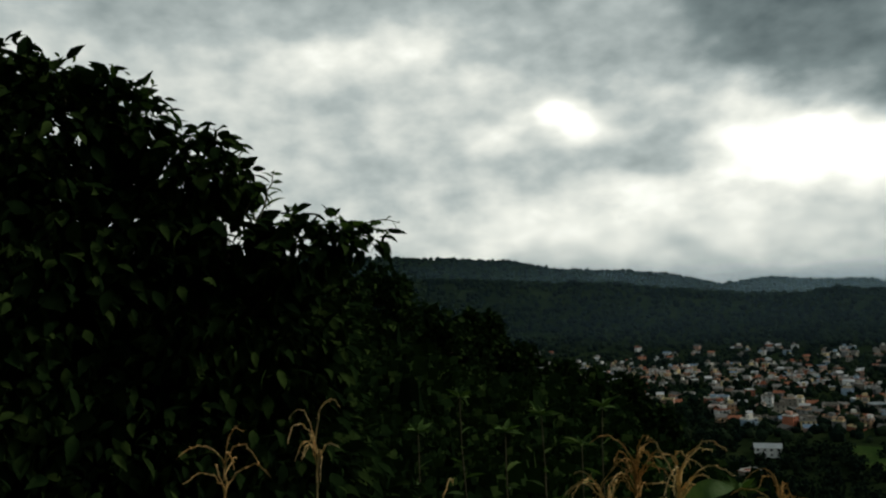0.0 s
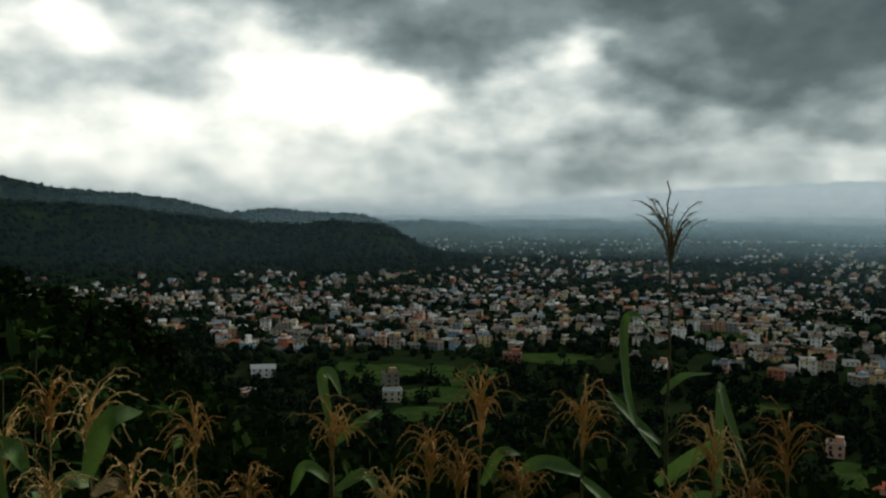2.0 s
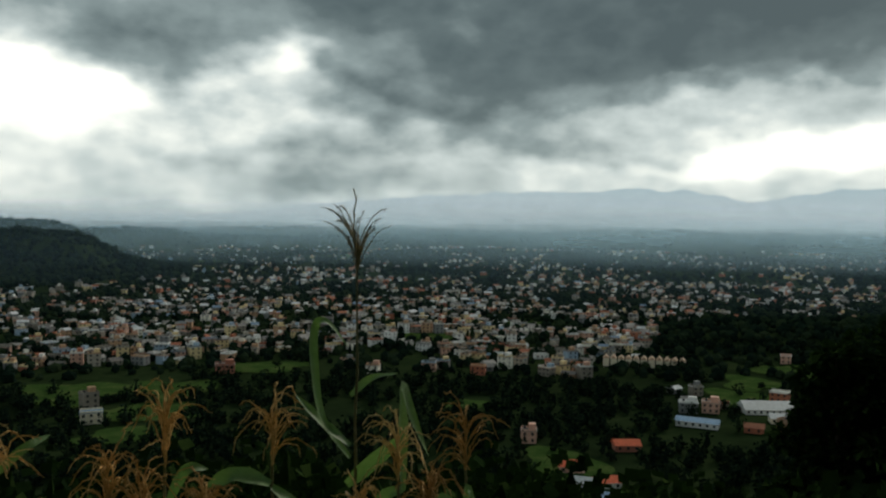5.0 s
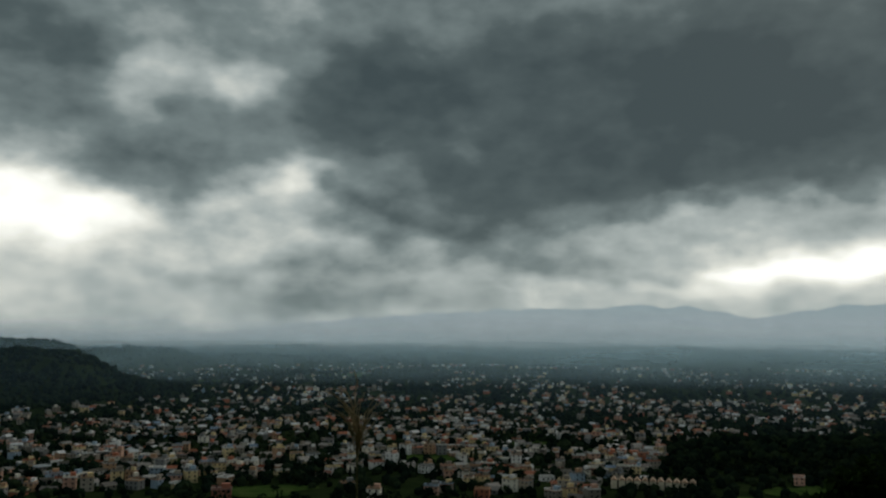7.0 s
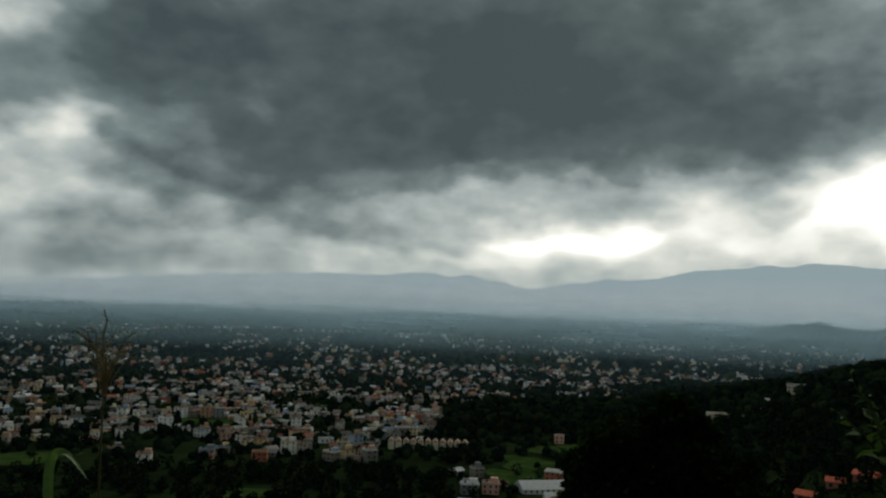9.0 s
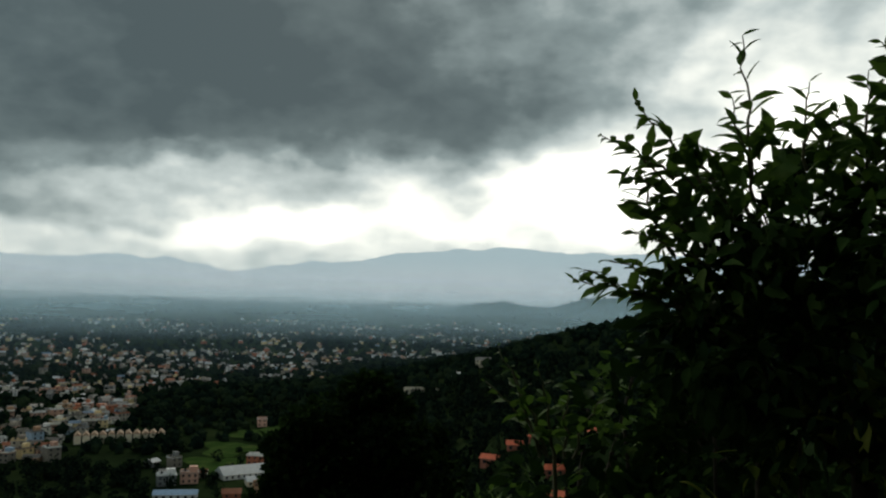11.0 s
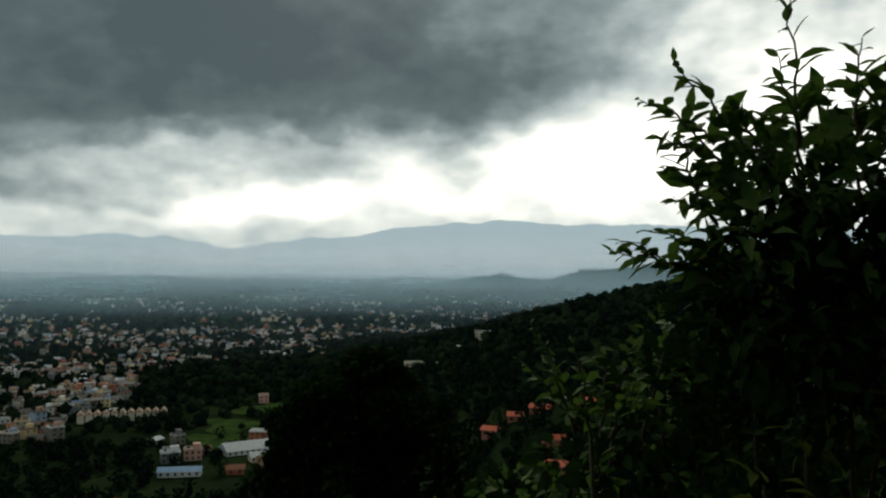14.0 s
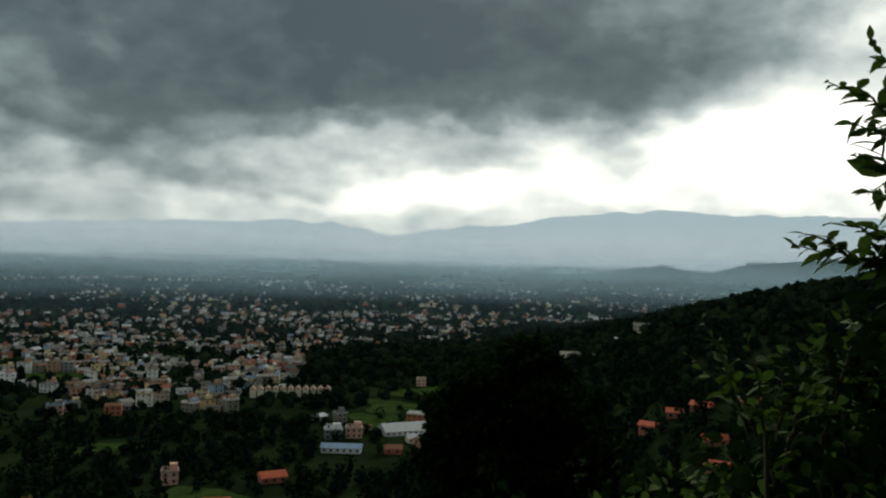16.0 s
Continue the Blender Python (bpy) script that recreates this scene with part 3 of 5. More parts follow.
def box_block(w, d, h):
    v = np.array([(sx * w / 2, sy * d / 2, z) for z in (0, h) for sx, sy in ((-1, -1), (1, -1), (1, 1), (-1, 1))], float)
    f = np.array([(0, 1, 5, 4), (1, 2, 6, 5), (2, 3, 7, 6), (3, 0, 4, 7), (4, 5, 6, 7)])
    return v, f


def gable(w, d, h, eave, z):
    a, b = w / 2 + eave, d / 2 + eave
    v = np.array([(-a, -b, z), (a, -b, z), (a, b, z), (-a, b, z), (-a, 0, z + h), (a, 0, z + h)])
    return v, np.array([(0, 1, 5, 4), (2, 3, 4, 5), (3, 0, 4, 4), (1, 2, 5, 5), (0, 3, 2, 1)])


class Pile:
    def __init__(self):
        self.v, self.f, self.n = [], [], 0

    def add(self, v, f, m=None):
        self.v.append(v if m is None else v @ m[:, :3].T + m[:, 3])
        self.f.append(f + self.n)
        self.n += len(v)
        return self

    def mesh(self, name, mat):
        vs, fs = np.vstack(self.v), np.vstack(self.f)
        tri = fs[:, 2] == fs[:, 3]
        fs = np.vstack([fs[:, :3], fs[~tri][:, [0, 2, 3]]])
        return mesh_arrays(name, vs, fs, mat)


def turn_place(x, y, z, a):
    c, s = math.cos(a), math.sin(a)
    return np.array([[c, -s, 0, x], [s, c, 0, y], [0, 0, 1, z]])


def spaced(x, y, gap):
    """Leave out places closer than the gap to one already taken."""
    taken, keep = {}, []
    for i, (a, b) in enumerate(zip(x, y)):
        c = (int(a // gap), int(b // gap))
        if any((a - x[j]) ** 2 + (b - y[j]) ** 2 < gap * gap for p in (-1, 0, 1) for q in (-1, 0, 1) for j in taken.get((c[0] + p, c[1] + q), ())):
            continue
        taken.setdefault(c, []).append(i)
        keep.append(i)
    return np.array(keep)


def window_mesh(w=1.2, h=1.3):
    """A dark pane set in a pale frame, proud of the wall."""
    p = Pile()
    v, f = box_block(w, 0.06, h)
    return p.add(v, f).mesh("window", M_PANE)


WINDOW = window_mesh()


def house(name, label, w, d, floors, roof="flat", wall=None, cover=None, foot=1.2, steep=0.26):
    """A plastered house with its base at the origin and its front towards -y."""
    wall, cover = wall or M_WALL, cover or M_ROOF
    h = floors * 2.7
    ob = tagged(new(name), label, "house")
    body = Pile()
    v, f = box_block(w, d, h + foot)
    body.add(v - (0, 0, foot), f)
    for k in range(1, floors):  # floor slabs stand out a little
        v, f = box_block(w + 0.24, d + 0.24, 0.2)
        body.add(v + (0, 0, k * 2.8 - 0.1), f)
    part("wall", body.mesh("wall", wall), ob)
    if roof == "pitched":
        v, f = gable(w, d, min(w, d) * steep, 0.5 if steep < 0.3 else 0.1, h + 0.01)
        part("roof", Pile().add(v, f).mesh("roof", cover), ob)
    else:
        v, f = box_block(w + 0.7, d + 0.7, 0.22)
        part("roof", Pile().add(v + (0, 0, h), f).mesh("roof", cover), ob)
        rail = Pile()
        for sx, sy, lx, ly in ((0, -1, w, 0.15), (0, 1, w, 0.15), (-1, 0, 0.15, d - 0.4), (1, 0, 0.15, d - 0.4)):
            v, f = box_block(lx, ly, 0.8)
            rail.add(v + (sx * (w / 2 - 0.1), sy * (d / 2 - 0.1), h + 0.22), f)
        part("parapet", rail.mesh("parapet", wall), ob)
        if roof == "stair":
            v, f = box_block(w * 0.42, d * 0.45, 2.4)
            r = Pile().add(v + (w * 0.22, d * 0.18, h + 0.22), f)
            v, f = box_block(w * 0.42 + 0.4, d * 0.45 + 0.4, 0.15)
            part("stair_room", r.add(v + (w * 0.22, d * 0.18, h + 2.62), f).mesh("stair_room", wall), ob)
            bm = bmesh.new()
            bmesh.ops.create_cone(bm, cap_ends=True, segments=10, radius1=0.6, radius2=0.55, depth=1.2, matrix=Matrix.Translation((-w * 0.25, d * 0.2, h + 0.82)))
            me = bpy.data.meshes.new("water_tank")
            bm.to_mesh(me)
            bm.free()
            me.materials.append(M_TANK)
            part("water_tank", me, ob, "dark plastic roof tank")
    n = max(2, int(w // 3))
    for k in range(floors):
        for j in range(n):
            o = part("window", WINDOW, ob)
            o.location = ((j + 0.5) / n * w - w / 2, -d / 2 - 0.02, k * 2.8 + 0.9)
        o = part("window", WINDOW, ob)
        o.location, o.rotation_euler = (w / 2 + 0.02, 0, k * 2.8 + 0.9), (0, 0, math.pi / 2)
    return ob


def put(ob, bearing, dist, turn=0.0, sink=0.0):
    x, y = at(bearing, dist)
    ob.matrix_basis = pose(x, y, ground_at(x, y) - sink, 0, 0, -bearing + turn)
    return ob


def plain(name, colour, rough=0.85):
    c = np.array(colour)
    return material(name, [(0.3, tuple(c * 0.72)), (0.55, tuple(c)), (0.75, tuple(np.minimum(c * 1.12, 0.9)))], 0.6, rough, 0.2, 4.0)


M_TANK = plain("black_plastic", (0.03, 0.03, 0.035), 0.5)
M_TAN = plain("tan_roof", (0.46, 0.32, 0.22))
M_PINK = plain("pink_plaster", (0.70, 0.42, 0.32))
M_WHITE = plain("white_plaster", (0.80, 0.79, 0.76))
M_CREAM = plain("cream_plaster", (0.74, 0.66, 0.50))
M_BRICK = plain("red_brick", (0.38, 0.15, 0.10))
M_TILE = plain("orange_roof_tile", (0.68, 0.14, 0.06))
M_BLUE = plain("blue_sheet_roof", (0.25, 0.42, 0.62), 0.5)
M_SHEET = plain("pale_sheet_roof", (0.44, 0.48, 0.50), 0.5)

# houses known one by one along the foot of the hill: bearing, distance
put(house("house", "pink three-storey house alone above a meadow", 7, 7, 2, "flat", M_PINK), 53.7, 640)
put(house("house", "pink plastered house with flat roof near sheds", 9, 8, 2, "stair", M_PINK), 49.2, 462)
put(house("house", "brick-red house with flat roof beside meadow", 12, 9, 2, "stair", M_BRICK), 16.4, 545)
put(house("house", "white house with pale blue roof in trees", 14, 8, 2, "pitched", M_WHITE, M_SHEET), -0.7, 500)
put(house("house", "cream house with plain wall among groves", 10, 8, 2, "flat", M_CREAM), 8.1, 432)
put(house("house", "small pink house with red tiled roof on grass", 10, 8, 1, "pitched", M_PINK, M_TILE), 40.2, 336)
put(house("house", "small house with bright red tiled roof", 9, 7, 1, "pitched", M_WHITE, M_TILE), 42.6, 318, 20)
put(house("house", "low white house with sheet roof at roadside", 9, 6, 1, "pitched", M_WHITE, M_SHEET), 41.1, 316, -10)
put(house("house", "small pale pink house between trees", 7, 7, 2, "stair", M_PINK), 37.2, 378)
put(house("house", "rust-red roofed house in trees", 11, 8, 1, "pitched", M_BRICK, M_TILE), 43.8, 372, 15)
put(house("warehouse", "long pale sheet-roofed warehouse beside houses", 26, 14, 1, "pitched", M_WHITE, M_SHEET), 52.6, 474, 20)
put(house("shed", "grey sheet-roofed store beside the warehouse", 18, 10, 1, "pitched", M_WHITE, M_SHEET), 54.6, 482, 35)
put(house("shed", "narrow pale sheet-roofed store", 22, 8, 1, "pitched", M_CREAM, M_SHEET), 54.2, 452, 12)
put(house("shed", "low white sheet-roofed shed on grass", 10, 5, 1, "pitched", M_WHITE, M_SHEET), 40.3, 309, 8)
put(house("shed", "bright blue tarpaulin-roofed shed by trees", 10, 6, 1, "pitched", M_WHITE, M_BLUE), 43.0, 299, -6)
put(house("shed", "long blue sheet-roofed shed", 20, 7, 1, "pitched", M_WHITE, M_BLUE), 48.4, 425, -8)
put(house("house", "white house on the wooded ridge slope", 8, 8, 2, "stair", M_WHITE), 66.7, 705)
put(house("house", "tan house with pitched roof on wooded ridge", 16, 9, 2, "pitched", M_CREAM, M_ROOF), 68.6, 760)
put(house("house", "long pale terrace building on hillside", 34, 10, 1, "flat", M_CREAM), 64.6, 690, 10)
for hb, hd, hw, hl in ((69.2, 330, 8, "small house with orange tiled roof and pale wall"), (70.8, 334, 7, "house with orange tiled roof on wooded slope"), (72.5, 340, 9, "house with bright orange tiled roof among trees"),
                       (73.4, 300, 9, "house with rust-orange roof below trees"), (73.6, 282, 8, "small orange-roofed house low on the slope"), (75.7, 335, 9, "orange-roofed house half hidden by bushes")):
    put(house("house", hl, hw * 0.85, 5.5, 1, "pitched", M_BRICK, M_TILE), hb, hd, (hb * 37) % 40 - 20, 0.8)
# a terrace of ten alike row houses
row = house("row_house", "narrow cream gabled row house in a terrace", 8, 4.2, 2, "pitched", M_CREAM, M_TAN, steep=0.5)
tagged(row, group="terrace of row houses")
put(row, 42.35, 592, 90)
for k in range(1, 11):
    x, y = at(42.35 + k * 0.5, 592)
    copy_thing(row, pose(x, y, ground_at(x, y), 0, 0, -(42.35 + k * 0.5) + 90))

hx, hy = [np.concatenate(c) for c in zip(spread(6000, 540, 1000, -16, 46), spread(3000, 528, 740, 28, 46), spread(34000, 400, 2700, -17, 80))]
r_h, a_h = np.hypot(hx, hy), np.degrees(np.arctan2(hx, hy))
dens = town_density(hx, hy)
# the hamlet by the warehouse and loose houses in the groves
dens = np.where((r_h > 405) & (r_h < 520) & (a_h > 46.5) & (a_h < 56), 0.6, dens)
dens = np.where((r_h > 400) & (r_h < 560) & (a_h > -4) & (a_h < 46), np.maximum(dens, 0.010), dens)
keep = (rng.uniform(0, 1, len(hx)) < dens) & ~on_meadow(hx, hy)
for kb, kd, kr in ((16.4, 545, 14), (49.2, 462, 12), (52.6, 474, 20), (54.6, 482, 16), (54.2, 452, 15), (48.4, 425, 20), (53.7, 640, 12), (8.1, 432, 14), (-0.7, 500, 14)):
    kx, ky = at(kb, kd)
    keep &= np.hypot(hx - kx, hy - ky) > kr
for k in range(11):
    kx, ky = at(42.35 + k * 0.5, 592)
    keep &= np.hypot(hx - kx, hy - ky) > 12
keep &= ~((r_h > 520) & (r_h < 600) & (a_h > 41.2) & (a_h < 48))
hx, hy = hx[keep], hy[keep]
keep = spaced(hx, hy, 10)
hx, hy = hx[keep], hy[keep]
order = np.argsort(np.hypot(hx, hy))
hx, hy = hx[order], hy[order]
hz = land(hx, hy)
NEAR = 300
patterns = []
for k in range(10):
    w, d, fl = rng.uniform(6, 10), rng.uniform(5.5, 8), int((1, 2, 1, 2, 3, 1, 1, 2, 2, 1)[k])
    kind = ("pitched", "stair", "flat", "stair", "stair", "flat", "pitched", "stair", "flat", "pitched")[k]
    words = ("low", "two-storey", "low", "two-storey", "three-storey", "low", "low", "two-storey", "two-storey", "low")[k]
    top = {"pitched": "pitched roof", "stair": "flat roof and stair room", "flat": "flat parapet roof"}[kind]
    ob = house("house", f"{words} plastered town house with {top}", w, d, fl, kind)
    patterns.append(tagged(ob, group="town houses"))
for i in range(NEAR):
    turn = -math.degrees(math.atan2(hx[i], hy[i])) + rng.normal(0, 28)
    m = pose(hx[i], hy[i], hz[i], 0, 0, turn)
    if i < 10:
        patterns[i].matrix_basis = m
    else:
        copy_thing(patterns[int(rng.integers(10))], m)
walls_pile, roofs_pile, panes_pile = Pile(), Pile(), Pile()
for x, y, z in zip(hx[NEAR:], hy[NEAR:], hz[NEAR:]):
    w, d, fl = rng.uniform(5, 9.5), rng.uniform(5, 8), int(rng.choice([1, 1, 1, 2, 2, 2]))
    h = fl * 2.6
    a = math.atan2(x, y) * -1 + rng.normal(0, 0.5)
    m = turn_place(x, y, z - 1.0, a)
    walls_pile.add(*box_block(w, d, h + 1), m)
    t = rng.uniform(0, 1)
    if t < 0.3:
        roofs_pile.add(*gable(w, d, 1.9, 0.4, h + 1.01), m)
    else:
        v, f = box_block(w + .6, d + .6, 0.35)
        roofs_pile.add(v + (0, 0, h + 1.0), f, m)
        if t > 0.5:
            v, f = box_block(w * 0.4, d * 0.45, 2.4)
            walls_pile.add(v + (w * rng.uniform(-.25, .25), d * rng.uniform(-.2, .2), h + 1.35), f, m)
    for k in range(fl if math.hypot(x, y) < 1150 else 0):
        for j in range(2):
            cx, cz = (j + 0.5) / 2 * w - w / 2, 1 + k * 2.6 + 1.4
            v = np.array([(cx - .6, -d / 2 - .03, cz - .65), (cx + .6, -d / 2 - .03, cz - .65), (cx + .6, -d / 2 - .03, cz + .65), (cx - .6, -d / 2 - .03, cz + .65)])
            panes_pile.add(v, np.array([(0, 1, 2, 3)]), m)
town = tagged(new("distant_houses"), "dense town of plastered and brick houses in the valley", "houses", kind="stuff")
for nm, pl, mt in (("walls", walls_pile, M_WALL_FAR), ("roofs", roofs_pile, M_ROOF_FAR), ("windows", panes_pile, M_PANE)):
    part(nm, pl.mesh(nm, mt), town, kind="stuff")
# ---- plants close by ----
LEAF_V = np.array([(0, 0, 0), (.17, .22, .05), (.23, .5, .06), (.13, .8, .01), (0, 1.08, -.12), (-.13, .8, .01), (-.23, .5, .06), (-.17, .22, .05), (0, .25, 0), (0, .55, 0), (0, .82, -.04)])
LEAF_F = np.array([(0, 1, 8), (8, 1, 2), (8, 2, 9), (9, 2, 3), (9, 3, 10), (10, 3, 4), (0, 8, 7), (8, 6, 7), (8, 9, 6), (9, 5, 6), (9, 10, 5), (10, 4, 5)])


def unit(v):
    return v / (np.linalg.norm(v, axis=-1, keepdims=True) + 1e-9)


def leaves_mesh(name, where, along, sizes, mat, wide=1.0, roll=0.6):
    """Folded, pointed leaves with their stalks at those places, pointing along those ways."""
    n = len(where)
    y = unit(along)
    side = unit(np.cross(y, np.array([0, 0, 1.0]) + rng.normal(0, 0.15, (n, 3))))
    up = np.cross(side, y)
    a = rng.normal(0, roll, n)[:, None]
    x, z = side * np.cos(a) + up * np.sin(a), up * np.cos(a) - side * np.sin(a)
    k = rng.uniform(0.6, 1.6, n)[:, None, None]  # fold and curl
    t = LEAF_V[None] * np.concatenate([np.full((n, 1, 1), wide), np.ones((n, 1, 1)), k], -1) * sizes[:, None, None]
    v = where[:, None, :] + t[..., :1] * x[:, None, :] + t[..., 1:2] * y[:, None, :] + t[..., 2:] * z[:, None, :]
    f = LEAF_F[None] + (np.arange(n) * len(LEAF_V))[:, None, None]
    return mesh_arrays(name, v.reshape(-1, 3), f.reshape(-1, 3), mat, True)


def tube(points, radii, sides=6):
    """Corners and faces of a bent, tapering rod."""
    P = np.array(points, float)
    d = unit(np.gradient(P, axis=0))
    ref = np.array([0.3, 0.9, 0.2])
    a = unit(np.cross(d, ref))
    b = np.cross(d, a)
    th = np.arange(sides) * 2 * math.pi / sides
    ring = P[:, None, :] + np.array(radii)[:, None, None] * (np.cos(th)[None, :, None] * a[:, None, :] + np.sin(th)[None, :, None] * b[:, None, :])
    n = len(P)
    i = np.arange(n - 1)[:, None] * sides + np.arange(sides)[None, :]
    j = np.arange(n - 1)[:, None] * sides + (np.arange(sides)[None, :] + 1) % sides
    return ring.reshape(-1, 3), np.stack([i, j, j + sides, i + sides], -1).reshape(-1, 4)


def tubes_mesh(name, rods, mat, sides=6):
    p = Pile()
    for pts, rad in rods:
        p.add(*tube(pts, rad, sides))
    me = mesh_arrays(name, np.vstack(p.v), np.vstack(p.f), mat, True)
    return me


def bend(a, b, sag=0.0, n=7, wob=0.0):
    """Points from a to b, hanging or rising by sag in the middle."""
    a, b = np.array(a, float), np.array(b, float)
    t = np.linspace(0, 1, n)[:, None]
    p = a + (b - a) * t + np.array([0, 0, 1.0]) * (sag * 4 * t * (1 - t))
    return p + np.vstack([np.zeros((1, 3)), rng.normal(0, wob, (n - 2, 3)), np.zeros((1, 3))])


def spot(bearing, height, dist, eye=(0.0, 0.0, 1.6)):
    """The place seen from the eye at that bearing and height (degrees) and distance on the flat."""
    x, y = at(bearing, dist)
    return np.array([eye[0] + x, eye[1] + y, eye[2] + dist * math.tan(radians(height))])


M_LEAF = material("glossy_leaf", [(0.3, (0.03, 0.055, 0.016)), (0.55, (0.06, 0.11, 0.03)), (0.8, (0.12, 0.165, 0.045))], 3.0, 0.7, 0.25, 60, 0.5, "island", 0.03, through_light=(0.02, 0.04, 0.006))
# darker copy of the leaf; also puts shade inside and under crowns
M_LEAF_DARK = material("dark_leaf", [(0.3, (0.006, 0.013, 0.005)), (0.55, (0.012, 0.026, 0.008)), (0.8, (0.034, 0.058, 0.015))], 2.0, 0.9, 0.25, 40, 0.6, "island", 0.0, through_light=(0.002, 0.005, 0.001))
M_LEAF_YELLOW = material("yellowing_leaf", [(0.3, (0.08, 0.10, 0.016)), (0.55, (0.15, 0.18, 0.034)), (0.8, (0.25, 0.25, 0.06))], 3.0, 0.7, 0.25, 40, 0.5, "island", 0.0, through_light=(0.03, 0.04, 0.006))
M_BARK = material("grey_brown_bark", [(0.3, (0.03, 0.024, 0.018)), (0.55, (0.07, 0.056, 0.042)), (0.8, (0.12, 0.10, 0.08))], 9.0, 0.9, 0.6, 60)
M_TWIG = material("green_twig", [(0.3, (0.05, 0.05, 0.025)), (0.7, (0.11, 0.10, 0.05))], 9.0, 0.8, 0.3, 80)
M_MAIZE = material("maize_leaf", [(0.25, (0.05, 0.11, 0.03)), (0.5, (0.10, 0.19, 0.055)), (0.75, (0.19, 0.27, 0.10))], 5.0, 0.5, 0.35, 120, 0.35, "object", 0.3, through_light=(0.045, 0.085, 0.018))
M_MAIZE_DRY = material("dry_maize_leaf", [(0.25, (0.20, 0.15, 0.08)), (0.5, (0.36, 0.28, 0.16)), (0.75, (0.48, 0.40, 0.26))], 6.0, 0.8, 0.4, 120)
M_STALK = material("maize_stalk", [(0.3, (0.12, 0.10, 0.045)), (0.6, (0.22, 0.19, 0.08)), (0.8, (0.32, 0.28, 0.14))], 8.0, 0.6, 0.3, 60)
M_TASSEL = material("dry_tassel", [(0.25, (0.40, 0.22, 0.075)), (0.5, (0.70, 0.44, 0.165)), (0.75, (0.85, 0.66, 0.34))], 14.0, 0.85, 0.4, 150, 0.4, "object", 0.2)
M_TASSEL_GREEN = material("fresh_tassel", [(0.25, (0.22, 0.17, 0.09)), (0.5, (0.38, 0.30, 0.17)), (0.75, (0.52, 0.43, 0.27))], 14.0, 0.85, 0.4, 150)


def tassel_mesh(name, base, length, branches, droop, mat, curl=0.0):
    """A maize tassel: an upright spike and side branches that rise, bow out and hang, set with small spikelets."""
    pile = Pile()
    lean = rng.uniform(0, 6.283)
    top = length * (1.0 if curl < 0.4 else rng.uniform(0.7, 0.95))
    spike = bend(base, base + np.array([0.03 * math.cos(lean), 0.03 * math.sin(lean), top]), 0, 9, 0.004)
    if curl > 0.4:  # withered: the tip nods over
        t = np.linspace(0, 1, 9)
        spike[:, 0] += 0.09 * length * math.cos(lean) * t ** 3 * 3
        spike[:, 1] += 0.09 * length * math.sin(lean) * t ** 3 * 3
        spike[:, 2] -= 0.25 * length * t ** 5
    rods = [(spike, np.linspace(0.0045, 0.0024, 9))]
    for k in range(branches):
        a = lean + (rng.normal(0, 2.2) if curl > 0.4 else k * 2.4 + rng.normal(0, 0.3))
        start = base + np.array([0, 0, length * rng.uniform(0.0, 0.30 if curl < 0.4 else 0.6)])
        reach = length * (rng.uniform(0.28, 0.62) if curl > 0.4 else rng.uniform(0.22, 0.44))
        t = np.linspace(0, 1, 12)
        rise = length * (rng.uniform(0.42, 0.8) if curl > 0.4 else rng.uniform(0.42, 0.66))
        sag = 0.75 + droop * rng.uniform(0.1, 0.85)
        out, upw = reach * t ** 1.25, rise * (1.75 * t - sag * t * t) - curl * length * rng.uniform(0.0, 0.22) * t ** 4 * (curl > 0.4)
        a2 = a + rng.normal(0, 0.5) * t
        w = rng.normal(0, 0.003 if curl > 0.4 else 0.0012, (12, 3))
        rods.append((np.column_stack([start[0] + out * np.cos(a2), start[1] + out * np.sin(a2), start[2] + upw]) + w, np.linspace(0.0034, 0.0017, 12) * (1.0 if curl > 0.4 else 0.7)))
    for pts, rad in rods:
        pile.add(*tube(pts, rad, 4))
        for s in np.linspace(0.15, 1, 20) * (len(pts) - 1):  # spikelets hug the branch
            i = min(int(s), len(pts) - 2)
            c = pts[i] + (pts[i + 1] - pts[i]) * (s - i)
            d = unit(pts[i + 1] - pts[i])
            o = unit(rng.normal(0, 0.6, 3) + d * 1.2)
            e = unit(np.cross(o, rng.normal(0, 1, 3))) * (0.0022 if curl > 0.4 else 0.0019)
            pile.add(np.array([c, c + o * 0.006 + e, c + o * 0.014, c + o * 0.006 - e]), np.array([(0, 1, 2, 3)]))
    return pile.mesh(name, mat)


